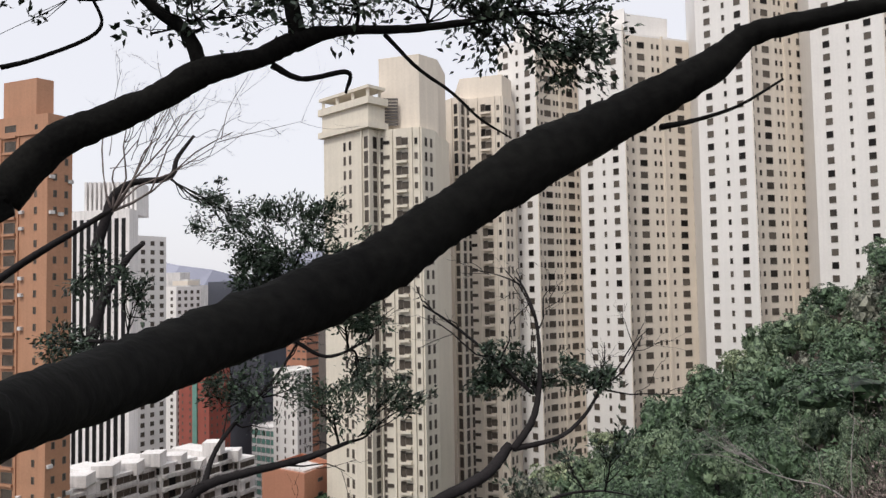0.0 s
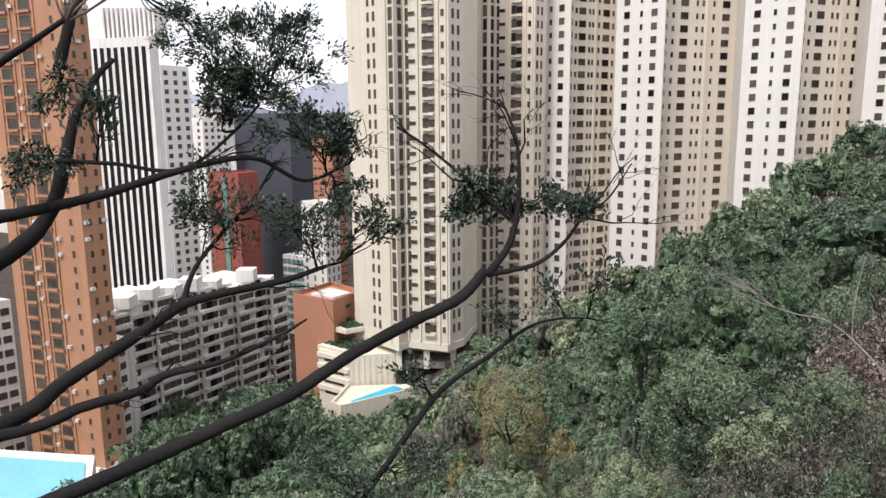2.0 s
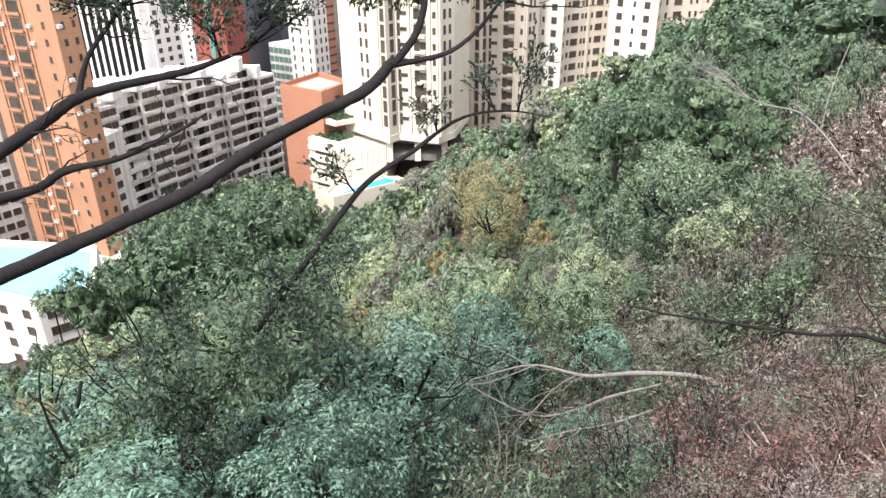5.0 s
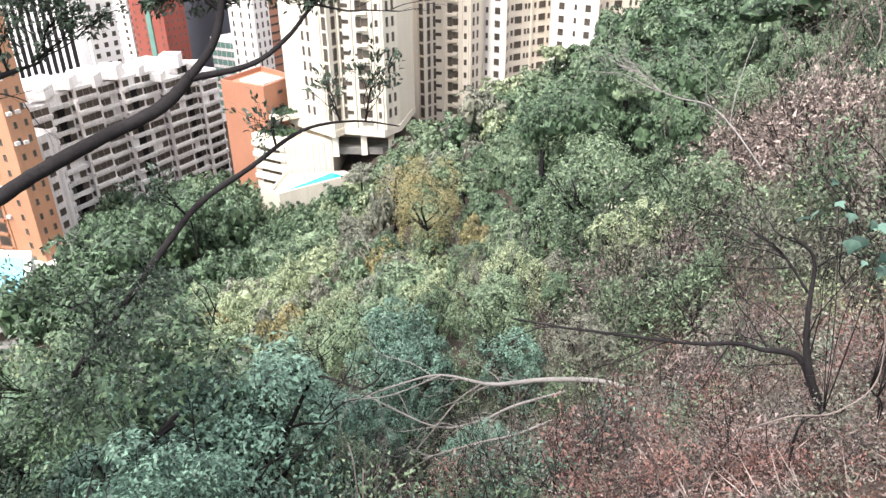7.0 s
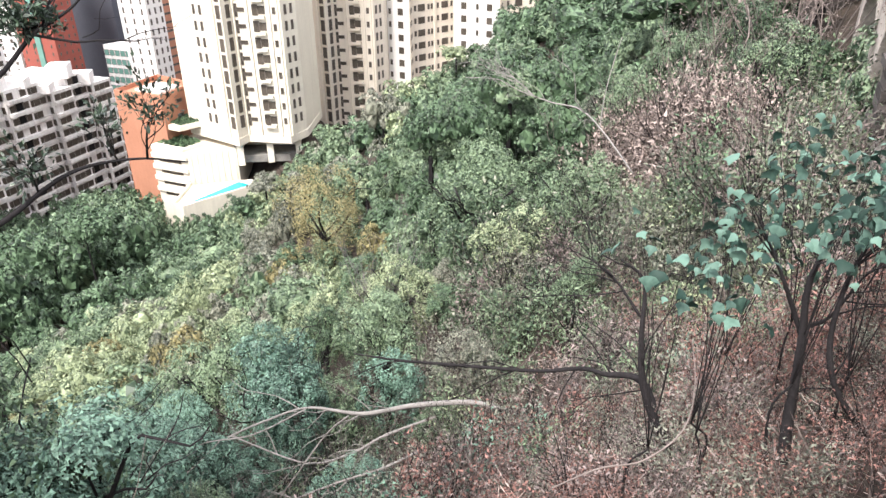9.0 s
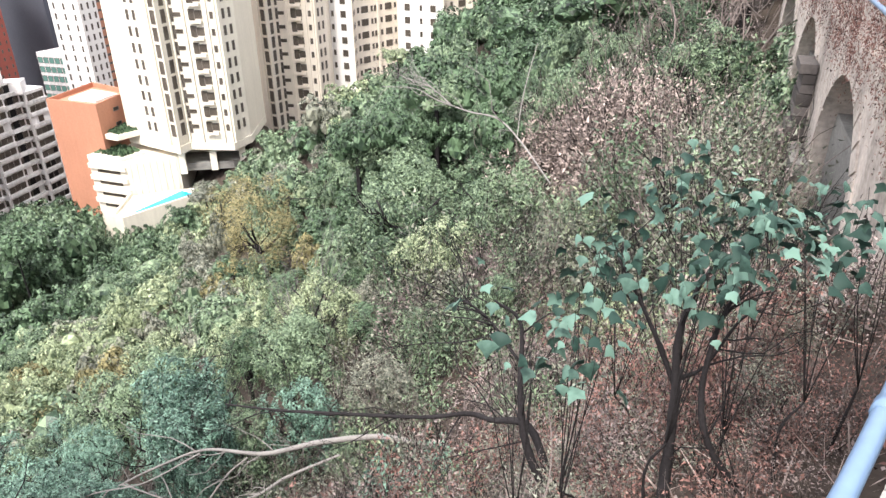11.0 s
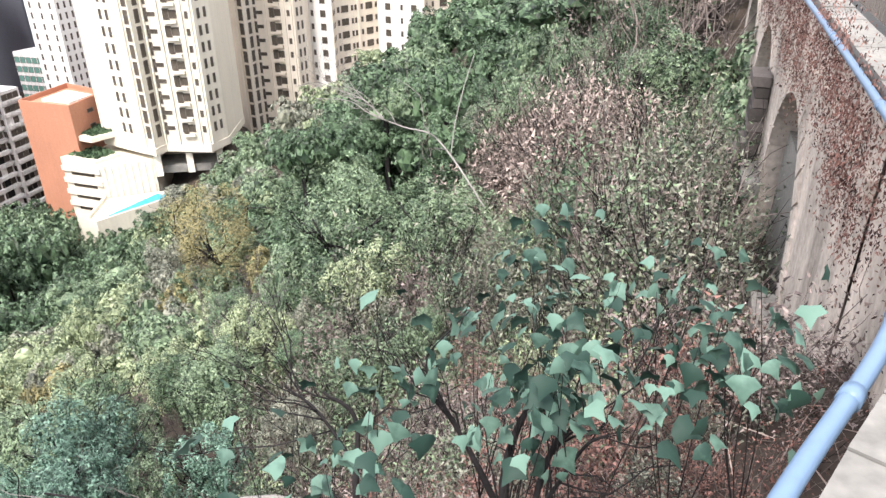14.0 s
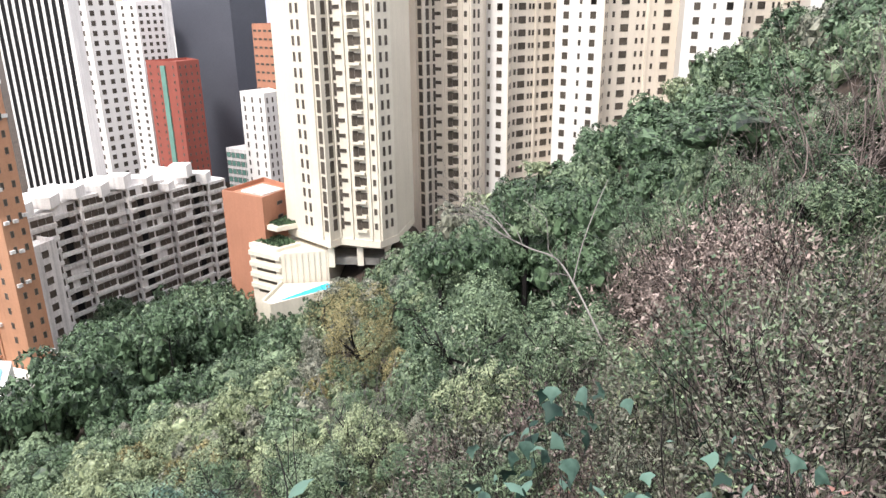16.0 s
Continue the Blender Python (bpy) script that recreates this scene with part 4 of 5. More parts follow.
rs = random.Random(33)
y = 4.0
while y < 30:
    x = -24.0
    while x < 30:
        px, py = x + rs.uniform(-0.8, 0.8), y + rs.uniform(-0.8, 0.8)
        x += 2.3
        r = math.hypot(px - 2, py - 1)
        u, v = along(px, py)
        az = math.degrees(math.atan2(px - 1, py))
        if r > 27 or v < 9 or az < -46 or az > 55 or math.hypot(px - 10.2, py - 26.5) < 2.2 or math.hypot((px - 14.8) / 3.2, (py - 24.0) / 5.0) < 1:
            continue
        bs = Vector((px, py)) - BA
        if u > 14 and bs.x * -BD.y + bs.y * BD.x < 2.5:
            continue
        kind = zone(px, py, rs)
        if u > 9.5 and v < 12:
            kind = rs.choice(["olive", "deep", "mid", "olive", "blue", "mid"])
        plant_tree(px, py, kind, rs.uniform(0.75, 1.15) * (0.62 if v < 13 and u > 2 else 0.9), rs)
    y += 2.3


# trees on the slope beyond the bridge
for k in range(46):
    p, d = rs.uniform(12, 34), rs.uniform(2.6, 15)
    x, y, z = on_bridge(p, d, 0)
    if math.hypot((x - 14.8) / 3.2, (y - 24.0) / 5.0) > 1:
        plant_tree(x, y, rs.choice(["deep", "mid", "deep", "olive", "mid"]), rs.uniform(0.8, 1.25), rs)


# bare and dry shrubs of the near bank
def shrub_mesh(seed, mat, R=1.0, H=1.7, stems=6, depth=2, r=0.016):
    q = np.random.RandomState(seed)
    s = Shape()
    for k in range(stems):
        a = q.uniform(0, 6.28)
        limb_shape(s, (q.normal() * 0.12, q.normal() * 0.12, -0.2), (math.cos(a) * R * q.uniform(0.3, 1), math.sin(a) * R * q.uniform(0.3, 1), H * q.uniform(0.6, 1.05)), r, q, depth, 4, 0.5)
    return s.mesh("stem", mat, True)


BRUSH = [shrub_mesh(310 + k, TWIGS if k % 2 else BARK_MID, stems=5, depth=1, r=0.013) for k in range(4)]
STEMS = [shrub_mesh(300 + k, TWIGS if k % 2 else BARK_MID) for k in range(4)]
SPRAYS = {}


def spray_for(kind, k, n, leaf):
    if (kind, k, n) not in SPRAYS:
        q = np.random.RandomState(400 + k)
        p, d = crown_points(n, 1.15, 1.9, 9, q, shell=0.2)
        v = leaves_at(p, d + q.normal(size=d.shape) * 0.8 - [0, 0, 0.2], leaf, 0.46, q, tri=True)
        SPRAYS[kind, k, n] = fast_mesh("foliage", v, np.arange(len(v), dtype=np.int32).reshape(-1, 3), PALETTE[kind])
    return SPRAYS[kind, k, n]


def plant_shrub(x, y, kind, scale, n=700, leaf=0.075, label=None):
    m = Matrix.Translation((x, y, float(soil(x, y)) - 0.1)) @ Matrix.Rotation(rs.uniform(0, 6.28), 4, "Z") @ Matrix.Diagonal((scale, scale, scale * rs.uniform(0.8, 1.25), 1))
    ob = thing("shrub", label or WORDS[kind] + " twiggy shrub on the dry bank", "shrub", "bank shrubs", m=m)
    k = rs.randrange(4)
    part("stem", STEMS[k], ob)
    if n:
        part("foliage", spray_for(kind, k, n, leaf), ob)
    return ob


def wall_gap(x, y):
    """How far a place lies outside the path's edge."""
    best = min(range(len(EDGE)), key=lambda k: (EDGE[k][0] - x) ** 2 + (EDGE[k][1] - y) ** 2)
    a, b = Vector(EDGE[max(best - 1, 0)]), Vector(EDGE[min(best + 1, len(EDGE) - 1)])
    t = (b - a).normalized()
    return (x - EDGE[best][0]) * -t.y + (y - EDGE[best][1]) * t.x


for k in range(300):
    u, v = rs.uniform(-1, 24), rs.uniform(0.9, 13)
    x, y = 0.884 * u - 0.468 * v, 0.468 * u + 0.884 * v
    gap = wall_gap(x, y)
    if gap < 0.8 or (u < 4 and v < 3):
        continue
    q = rs.random()
    if u < 5:
        kind = "blue" if q < 0.55 else ("mid" if q < 0.85 else "dry")
    elif v > 9:
        kind = "plume" if q < 0.05 else ("olive" if q < 0.42 else ("mid" if q < 0.82 else ("fresh" if q < 0.94 else "dry")))
    elif u > 14:
        kind = "olive" if q < 0.36 else ("fresh" if q < 0.66 else ("mid" if q < 0.86 else "dry"))
    else:
        kind = "dry" if q < 0.40 else ("olive" if q < 0.60 else ("rust" if q < 0.92 else "blue"))
    size = rs.uniform(0.7, 1.1) * (0.4 if gap < 2.6 and u < 13 else (0.62 if gap < 5 and u < 13 else 1.0))
    plant_shrub(x, y, kind, size, {"rust": 1000, "dry": 650}.get(kind, 900), 0.088 if kind != "plume" else 0.10)
for k in range(26):
    x, y = 8.4 + rs.uniform(-2.4, 2.2), 17.6 + rs.uniform(-3.4, 3.2)
    q = rs.random()
    plant_shrub(x, y, "dry" if q < 0.3 else ("olive" if q < 0.75 else "mid"), rs.uniform(0.9, 1.4), 1000, 0.09)


def join_meshes(name, items):
    """One mesh out of (mesh, matrix) pairs that share a material."""
    co, li, ls, off, lo = [], [], [], 0, 0
    for me, m in items:
        c = np.empty(len(me.vertices) * 3, np.float32)
        me.vertices.foreach_get("co", c)
        c = c.reshape(-1, 3) @ np.array(m.to_3x3()).T + np.array(m.translation)
        i = np.empty(len(me.loops), np.int32)
        me.loops.foreach_get("vertex_index", i)
        st = np.empty(len(me.polygons), np.int32)
        me.polygons.foreach_get("loop_start", st)
        co.append(c)
        li.append(i + off)
        ls.append(st + lo)
        off += len(c)
        lo += len(i)
    out = bpy.data.meshes.new(name)
    out.vertices.add(off)
    out.vertices.foreach_set("co", np.concatenate(co).astype(np.float32).ravel())
    out.loops.add(lo)
    out.loops.foreach_set("vertex_index", np.concatenate(li))
    ls = np.concatenate(ls)
    out.polygons.add(len(ls))
    out.polygons.foreach_set("loop_start", ls.astype(np.int32))
    out.materials.append(items[0][0].materials[0])
    out.update(calc_edges=True)
    return out


THICKET = {}


def sow(x, y, kind, scale, n, leaf=0.075):
    m = Matrix.Translation((x, y, float(soil(x, y)) - 0.1)) @ Matrix.Rotation(rs.uniform(0, 6.28), 4, "Z") @ Matrix.Diagonal((scale, scale, scale * rs.uniform(0.8, 1.25), 1))
    k = rs.randrange(4)
    for me in (BRUSH[k], spray_for(kind, k, n, leaf)):
        THICKET.setdefault(me.materials[0].name, []).append((me, m))


for k in range(110):
    u, v = rs.uniform(4, 14), rs.uniform(0.8, 5.0)
    x, y = 0.884 * u - 0.468 * v, 0.468 * u + 0.884 * v
    if wall_gap(x, y) > 0.5:
        sow(x, y, rs.choice(["rust", "rust", "dry", "dry", "olive"]), rs.uniform(0.28, 0.5), 900)
for k in range(170):
    p, d = rs.uniform(-4, 18), rs.uniform(0.45, 6.0)
    x, y, z = on_bridge(p, d, 0)
    sow(x, y, rs.choice(["olive", "fresh", "mid", "olive"] if p > 5 else ["dry", "rust", "olive", "rust", "dry", "mid"]), rs.uniform(0.5, 0.9) if p < 5 else rs.uniform(0.7, 1.2), 900, 0.095)
for k in range(110):
    p, d = rs.uniform(8, 26), rs.uniform(2.0, 11.0)
    x, y, z = on_bridge(p, d, 0)
    if math.hypot((x - 14.6) / 3.4, (y - 24.0) / 5.0) < 1:
        continue
    sow(x, y, rs.choice(["mid", "deep", "olive", "deep", "mid"]), rs.uniform(1.1, 1.9), 900, 0.085)
for k in range(46):
    x, y, z = on_bridge(rs.uniform(2.5, 13), rs.uniform(0.7, 2.8), 0)
    sow(x, y, rs.choice(["olive", "mid", "fresh", "dry", "olive"]), rs.uniform(1.2, 1.75), 1000, 0.075)
for k in range(26):
    x, y, z = on_bridge(rs.uniform(3.5, 11), rs.uniform(1.2, 2.6), 0)
    sow(x, y, rs.choice(["olive", "mid", "dry", "olive"]), rs.uniform(1.8, 2.4), 1100, 0.055)
for k in range(70):
    u, v = rs.uniform(6.5, 14), rs.uniform(0.3, 3.0)
    x, y = 0.884 * u - 0.468 * v, 0.468 * u + 0.884 * v
    if 0.45 < wall_gap(x, y) < 2.4:
        sow(x, y, rs.choice(["rust", "dry", "rust", "olive"]), rs.uniform(0.3, 0.55), 900)
for k, items in THICKET.items():
    thing("undergrowth", "tangled low undergrowth of twigs and small leaves", "undergrowth", kind="stuff", me=join_meshes("undergrowth", items))
for k in range(34):
    a, r = rs.uniform(0, 6.28), 3.4 * math.sqrt(rs.random())
    plant_shrub(15.0 + math.cos(a) * r * 0.85, 25.0 + math.sin(a) * r * 1.2, "plume", rs.uniform(1.4, 2.3), 1500, 0.085, "pale dry plumed shrub with pinkish withered leaves")

for x, y in ((21.5, 28.0), (23.5, 31.5), (25.0, 34.0), (22.5, 34.5), (26.5, 31.0), (20.0, 31.0)):
    m = Matrix.Translation((x, y, float(soil(x, y)) + 0.2)) @ Matrix.Rotation(rs.uniform(0, 6.28), 4, "Z") @ Matrix.Scale(rs.uniform(2.6, 3.6), 4)
    ob = thing("bare_tree", "leafless grey-twigged tree among the green canopy", "tree", "bare trees", m=m)
    k = rs.randrange(2)
    part("stem", STEMS[2 * k + 1], ob)
    part("foliage", spray_for("dry", k, 350, 0.05), ob)


# ---- limbs and branches ----
LIMB_LOW = [(-2.687, -0.703, 1.685, 0.0172), (-2.709, -0.635, 1.680, 0.0207), (-2.729, -0.433, 1.676, 0.0300), (-2.687, -0.285, 1.698, 0.0354), (-2.571, -0.140, 1.750, 0.0405), (-2.501, -0.089, 1.790, 0.0391), (-2.419, -0.047, 1.851, 0.0367), (-2.296, -0.003, 1.929, 0.0425), (-2.156, 0.026, 2.002, 0.0349), (-2.011, 0.035, 2.081, 0.0268), (-1.946, 0.032, 2.130, 0.0185), (-1.843, 0.021, 2.152, 0.0153), (-1.728, -0.008, 2.169, 0.0134)]
LIMB_HIGH = [(-3.985, 1.655, 2.098, 0.0764), (-3.821, 1.710, 2.306, 0.0653), (-3.649, 1.770, 2.410, 0.0623), (-3.465, 1.829, 2.519, 0.0551), (-3.311, 1.875, 2.629, 0.0566), (-3.109, 1.935, 2.702, 0.0421), (-2.939, 1.981, 2.796, 0.0431), (-2.762, 2.028, 2.852, 0.0229), (-2.509, 2.095, 2.882, 0.0189), (-2.268, 2.155, 2.928, 0.0168), (-1.990, 2.219, 3.001, 0.0146)]
LIMB_UP = [(-2.938, 1.982, 2.779, 0.0407), (-2.959, 1.969, 2.892, 0.0357), (-2.991, 1.951, 3.054, 0.0309)]
LIMB_FORK = [(-3.310, 1.875, 2.624, 0.0344), (-3.368, 1.848, 2.777, 0.0295), (-3.468, 1.810, 2.855, 0.0247), (-3.554, 1.775, 2.942, 0.0200)]
TWIG_A = [(-2.583, 2.077, 2.855, 0.0111), (-2.440, 2.122, 2.718, 0.0088), (-2.283, 2.168, 2.615, 0.0077), (-2.155, 2.206, 2.505, 0.0065), (-2.007, 2.246, 2.422, 0.0039)]
TWIG_B = [(-3.051, 1.953, 2.681, 0.0166), (-2.930, 1.992, 2.632, 0.0120), (-2.742, 2.043, 2.675, 0.0110), (-2.751, 2.046, 2.584, 0.0061)]
TWIG_C = [(-2.114, -0.027, 1.973, 0.0049), (-2.047, -0.004, 1.990, 0.0033), (-1.975, 0.018, 2.016, 0.0026), (-1.894, 0.041, 2.062, 0.0017)]
TWIG_D = [(-3.977, 1.632, 2.575, 0.0104), (-3.877, 1.671, 2.618, 0.0084), (-3.715, 1.728, 2.712, 0.0076), (-3.660, 1.745, 2.785, 0.0066), (-3.695, 1.726, 2.889, 0.0066)]
BR_B = [(-6.570, 5.171, -2.176, 0.0857), (-5.648, 5.399, -1.880, 0.0788), (-4.590, 5.664, -1.502, 0.0759), (-4.067, 5.842, -1.313, 0.0726), (-3.417, 6.047, -1.068, 0.0695), (-2.865, 6.278, -0.764, 0.0660), (-2.269, 6.495, -0.488, 0.0647), (-1.721, 6.691, -0.263, 0.0614), (-1.437, 6.895, -0.015, 0.0535)]
BR_B1 = [(-1.422, 6.685, -0.009, 0.0526), (-1.175, 6.811, 0.311, 0.0450), (-1.072, 6.964, 0.775, 0.0330), (-1.072, 7.130, 1.309, 0.0251), (-1.173, 7.266, 1.670, 0.0167), (-1.259, 7.363, 1.824, 0.0106)]
BR_B2 = [(-1.422, 6.685, -0.009, 0.0416), (-0.896, 6.838, 0.071, 0.0317), (-0.569, 7.013, 0.271, 0.0259), (-0.324, 7.197, 0.524, 0.0198), (-0.006, 7.371, 0.723, 0.0133), (0.288, 7.576, 1.089, 0.0091)]
BR_B3 = [(-1.156, 7.014, 0.524, 0.0276), (-1.615, 7.015, 0.956, 0.0213), (-2.036, 7.002, 1.309, 0.0181), (-2.360, 6.964, 1.529, 0.0148)]
BR_A = [(-6.899, 5.926, -1.607, 0.0922), (-6.112, 6.185, -1.285, 0.0891), (-5.831, 6.408, -1.056, 0.0811), (-5.356, 6.655, -0.764, 0.0728), (-5.049, 6.863, -0.573, 0.0666), (-4.779, 7.064, -0.405, 0.0601), (-4.398, 7.234, -0.320, 0.0484), (-3.731, 7.412, -0.215, 0.0389), (-3.239, 7.601, -0.080, 0.0210)]
BR_A0 = [(-6.898, 5.956, -1.526, 0.0691), (-6.063, 6.050, -1.417, 0.0627), (-5.508, 6.175, -1.222, 0.0561), (-5.004, 6.272, -1.106, 0.0470), (-4.730, 6.379, -0.960, 0.0425), (-4.214, 6.466, -0.868, 0.0286), (-3.631, 6.607, -0.636, 0.0216), (-3.341, 6.716, -0.483, 0.0121)]
BR_A1 = [(-4.797, 7.106, -0.415, 0.0378), (-4.703, 7.306, -0.043, 0.0279), (-4.403, 7.517, 0.363, 0.0230), (-4.098, 7.709, 0.714, 0.0181), (-3.854, 7.926, 1.133, 0.0155)]
BR_A2 = [(-7.152, 6.807, 0.541, 0.0856), (-6.657, 6.983, 0.603, 0.0729), (-6.136, 7.164, 0.699, 0.0596), (-5.589, 7.353, 0.831, 0.0506), (-4.822, 7.559, 1.065, 0.0388), (-4.089, 7.743, 1.178, 0.0290), (-3.529, 7.858, 0.900, 0.0215), (-3.010, 8.056, 1.086, 0.0137)]
BR_A3 = [(-6.202, 7.385, 1.181, 0.0252), (-5.624, 7.492, 1.139, 0.0230), (-4.834, 7.594, 1.075, 0.0207), (-4.146, 7.808, 1.632, 0.0158), (-3.907, 7.995, 2.024, 0.0107)]
BR_U = [(-7.309, 7.195, -0.206, 0.1087), (-6.675, 7.441, 0.247, 0.0973), (-6.466, 7.689, 0.600, 0.0850), (-6.374, 7.950, 1.181, 0.0769), (-6.342, 8.206, 1.654, 0.0580), (-6.159, 8.462, 2.151, 0.0432), (-6.037, 8.702, 2.377, 0.0332)]
BR_V = [(-6.345, 7.946, 2.226, 0.0684), (-6.254, 8.037, 2.643, 0.0624), (-6.197, 8.135, 2.929, 0.0562), (-5.995, 8.233, 3.115, 0.0462), (-5.574, 8.326, 3.192, 0.0360), (-5.502, 8.424, 3.462, 0.0292), (-5.317, 8.516, 3.771, 0.0185)]
BR_BLUE = [(-4.524, 4.956, -6.876, 0.0485), (-4.271, 5.703, -5.411, 0.0466), (-3.946, 6.270, -4.355, 0.0447), (-3.549, 6.678, -3.657, 0.0424), (-3.145, 7.003, -3.149, 0.0404), (-2.589, 7.387, -2.508, 0.0383), (-2.347, 7.613, -2.223, 0.0408), (-1.882, 7.929, -1.735, 0.0369), (-1.299, 8.176, -1.405, 0.0314), (-0.705, 8.426, -1.068, 0.0218), (-0.102, 8.552, -1.010, 0.0138), (0.436, 8.610, -1.108, 0.0083)]
FALLEN = [(5.333, 11.741, -7.977, 0.0393), (4.497, 12.160, -7.930, 0.0570), (3.369, 12.494, -8.078, 0.0551), (2.312, 12.768, -8.335, 0.0443), (1.222, 13.182, -8.324, 0.0274), (0.332, 13.398, -8.676, 0.0246), (-0.597, 13.553, -9.152, 0.0218), (-1.838, 13.596, -9.875, 0.0161), (-2.971, 13.843, -10.193, 0.0130)]
FALLEN2 = [(3.694, 11.862, -7.907, 0.0253), (2.694, 12.082, -8.399, 0.0313), (2.010, 12.278, -8.907, 0.0265), (1.045, 12.570, -9.257, 0.0208), (-0.452, 13.274, -8.859, 0.0155)]
WHITE_BOUGH = [(10.085, 17.333, -5.388, 0.0216), (9.791, 18.632, -4.717, 0.0241), (9.501, 19.780, -4.338, 0.0251), (8.969, 20.737, -4.355, 0.0202), (8.283, 21.775, -4.230, 0.0192), (7.881, 22.793, -4.114, 0.0136), (7.043, 23.719, -4.221, 0.0094)]
CROOK = [(5.826, 6.769, -4.772, 0.0581), (5.693, 7.162, -4.541, 0.0542), (5.597, 7.635, -4.147, 0.0473), (5.226, 7.922, -4.190, 0.0341), (5.023, 8.173, -4.252, 0.0317), (4.563, 8.419, -4.399, 0.0269), (4.005, 8.712, -4.482, 0.0243), (3.259, 9.052, -4.532, 0.0215), (2.727, 9.348, -4.603, 0.0160), (2.090, 9.685, -4.625, 0.0129)]
WHITE_A = [(8.585, 21.363, -4.271, 0.0207), (8.183, 22.124, -3.926, 0.0185), (7.656, 22.787, -3.783, 0.0126)]
WHITE_B = [(9.723, 18.868, -4.628, 0.0157), (10.024, 19.411, -3.909, 0.0134), (10.425, 19.954, -3.179, 0.0119), (10.859, 20.465, -2.507, 0.0080)]
FALLEN3 = [(2.019, 12.512, -8.123, 0.0202), (1.533, 12.503, -8.518, 0.0179), (0.771, 12.267, -9.380, 0.0149), (-0.136, 11.974, -10.368, 0.0151), (-0.657, 11.941, -10.812, 0.0121)]
FALLEN4 = [(1.173, 12.656, -7.929, 0.0177), (0.061, 12.844, -8.549, 0.0150), (-1.095, 13.172, -8.903, 0.0122), (-2.193, 13.283, -9.672, 0.0092)]
FALLEN5 = [(3.209, 10.835, -7.763, 0.0280), (2.468, 10.907, -8.134, 0.0245), (1.709, 11.028, -8.412, 0.0214), (0.695, 11.110, -8.793, 0.0143)]
TRUNK_M = [(5.819, 5.190, -3.871, 0.0696), (5.945, 5.471, -3.144, 0.0562), (6.010, 5.582, -2.764, 0.0465), (6.093, 5.735, -2.297, 0.0413), (6.133, 5.867, -1.884, 0.0332), (6.233, 5.935, -1.572, 0.0224), (6.420, 5.982, -1.267, 0.0134)]
TRUNK_M1 = [(6.158, 5.806, -2.354, 0.0281), (6.005, 5.952, -1.917, 0.0216), (5.849, 6.068, -1.538, 0.0152), (5.671, 6.184, -1.169, 0.0088)]
TRUNK_M2 = [(6.500, 4.879, -3.550, 0.0425), (6.509, 5.011, -3.120, 0.0358), (6.180, 5.280, -2.560, 0.0294), (6.120, 5.441, -2.104, 0.0263), (6.261, 5.578, -1.615, 0.0202), (6.431, 5.634, -1.270, 0.0128)]
TRUNK_M3 = [(6.196, 5.849, -2.258, 0.0219), (6.375, 5.777, -2.110, 0.0154), (6.651, 5.806, -1.732, 0.0121), (6.779, 5.739, -1.592, 0.0088)]
STEM_N = [(6.305, 6.430, -4.818, 0.0431), (5.722, 6.650, -4.550, 0.0483), (5.471, 6.801, -4.287, 0.0481), (5.313, 7.056, -3.789, 0.0479), (5.326, 7.306, -3.237, 0.0318), (5.409, 7.570, -2.632, 0.0211), (5.163, 7.714, -2.379, 0.0132)]
STEM_N1 = [(5.353, 7.453, -3.020, 0.0186), (5.107, 7.766, -2.628, 0.0134), (4.853, 7.973, -2.441, 0.0081)]
PALE_Q = [(3.402, 5.023, -2.927, 0.0068), (3.838, 5.072, -2.843, 0.0081), (4.252, 5.083, -2.840, 0.0082), (4.647, 5.189, -2.662, 0.0071), (4.821, 5.402, -2.366, 0.0052), (4.876, 5.644, -2.060, 0.0043)]



def bough(ob, pts, name="branch", mat=BARK_MID, sides=8, seed=1):
    s = Shape()
    s.tube(smooth_path(pts, 9), sides, wob=0.085, rng=random.Random(seed))
    part(name, s.mesh(name, mat, True), ob)


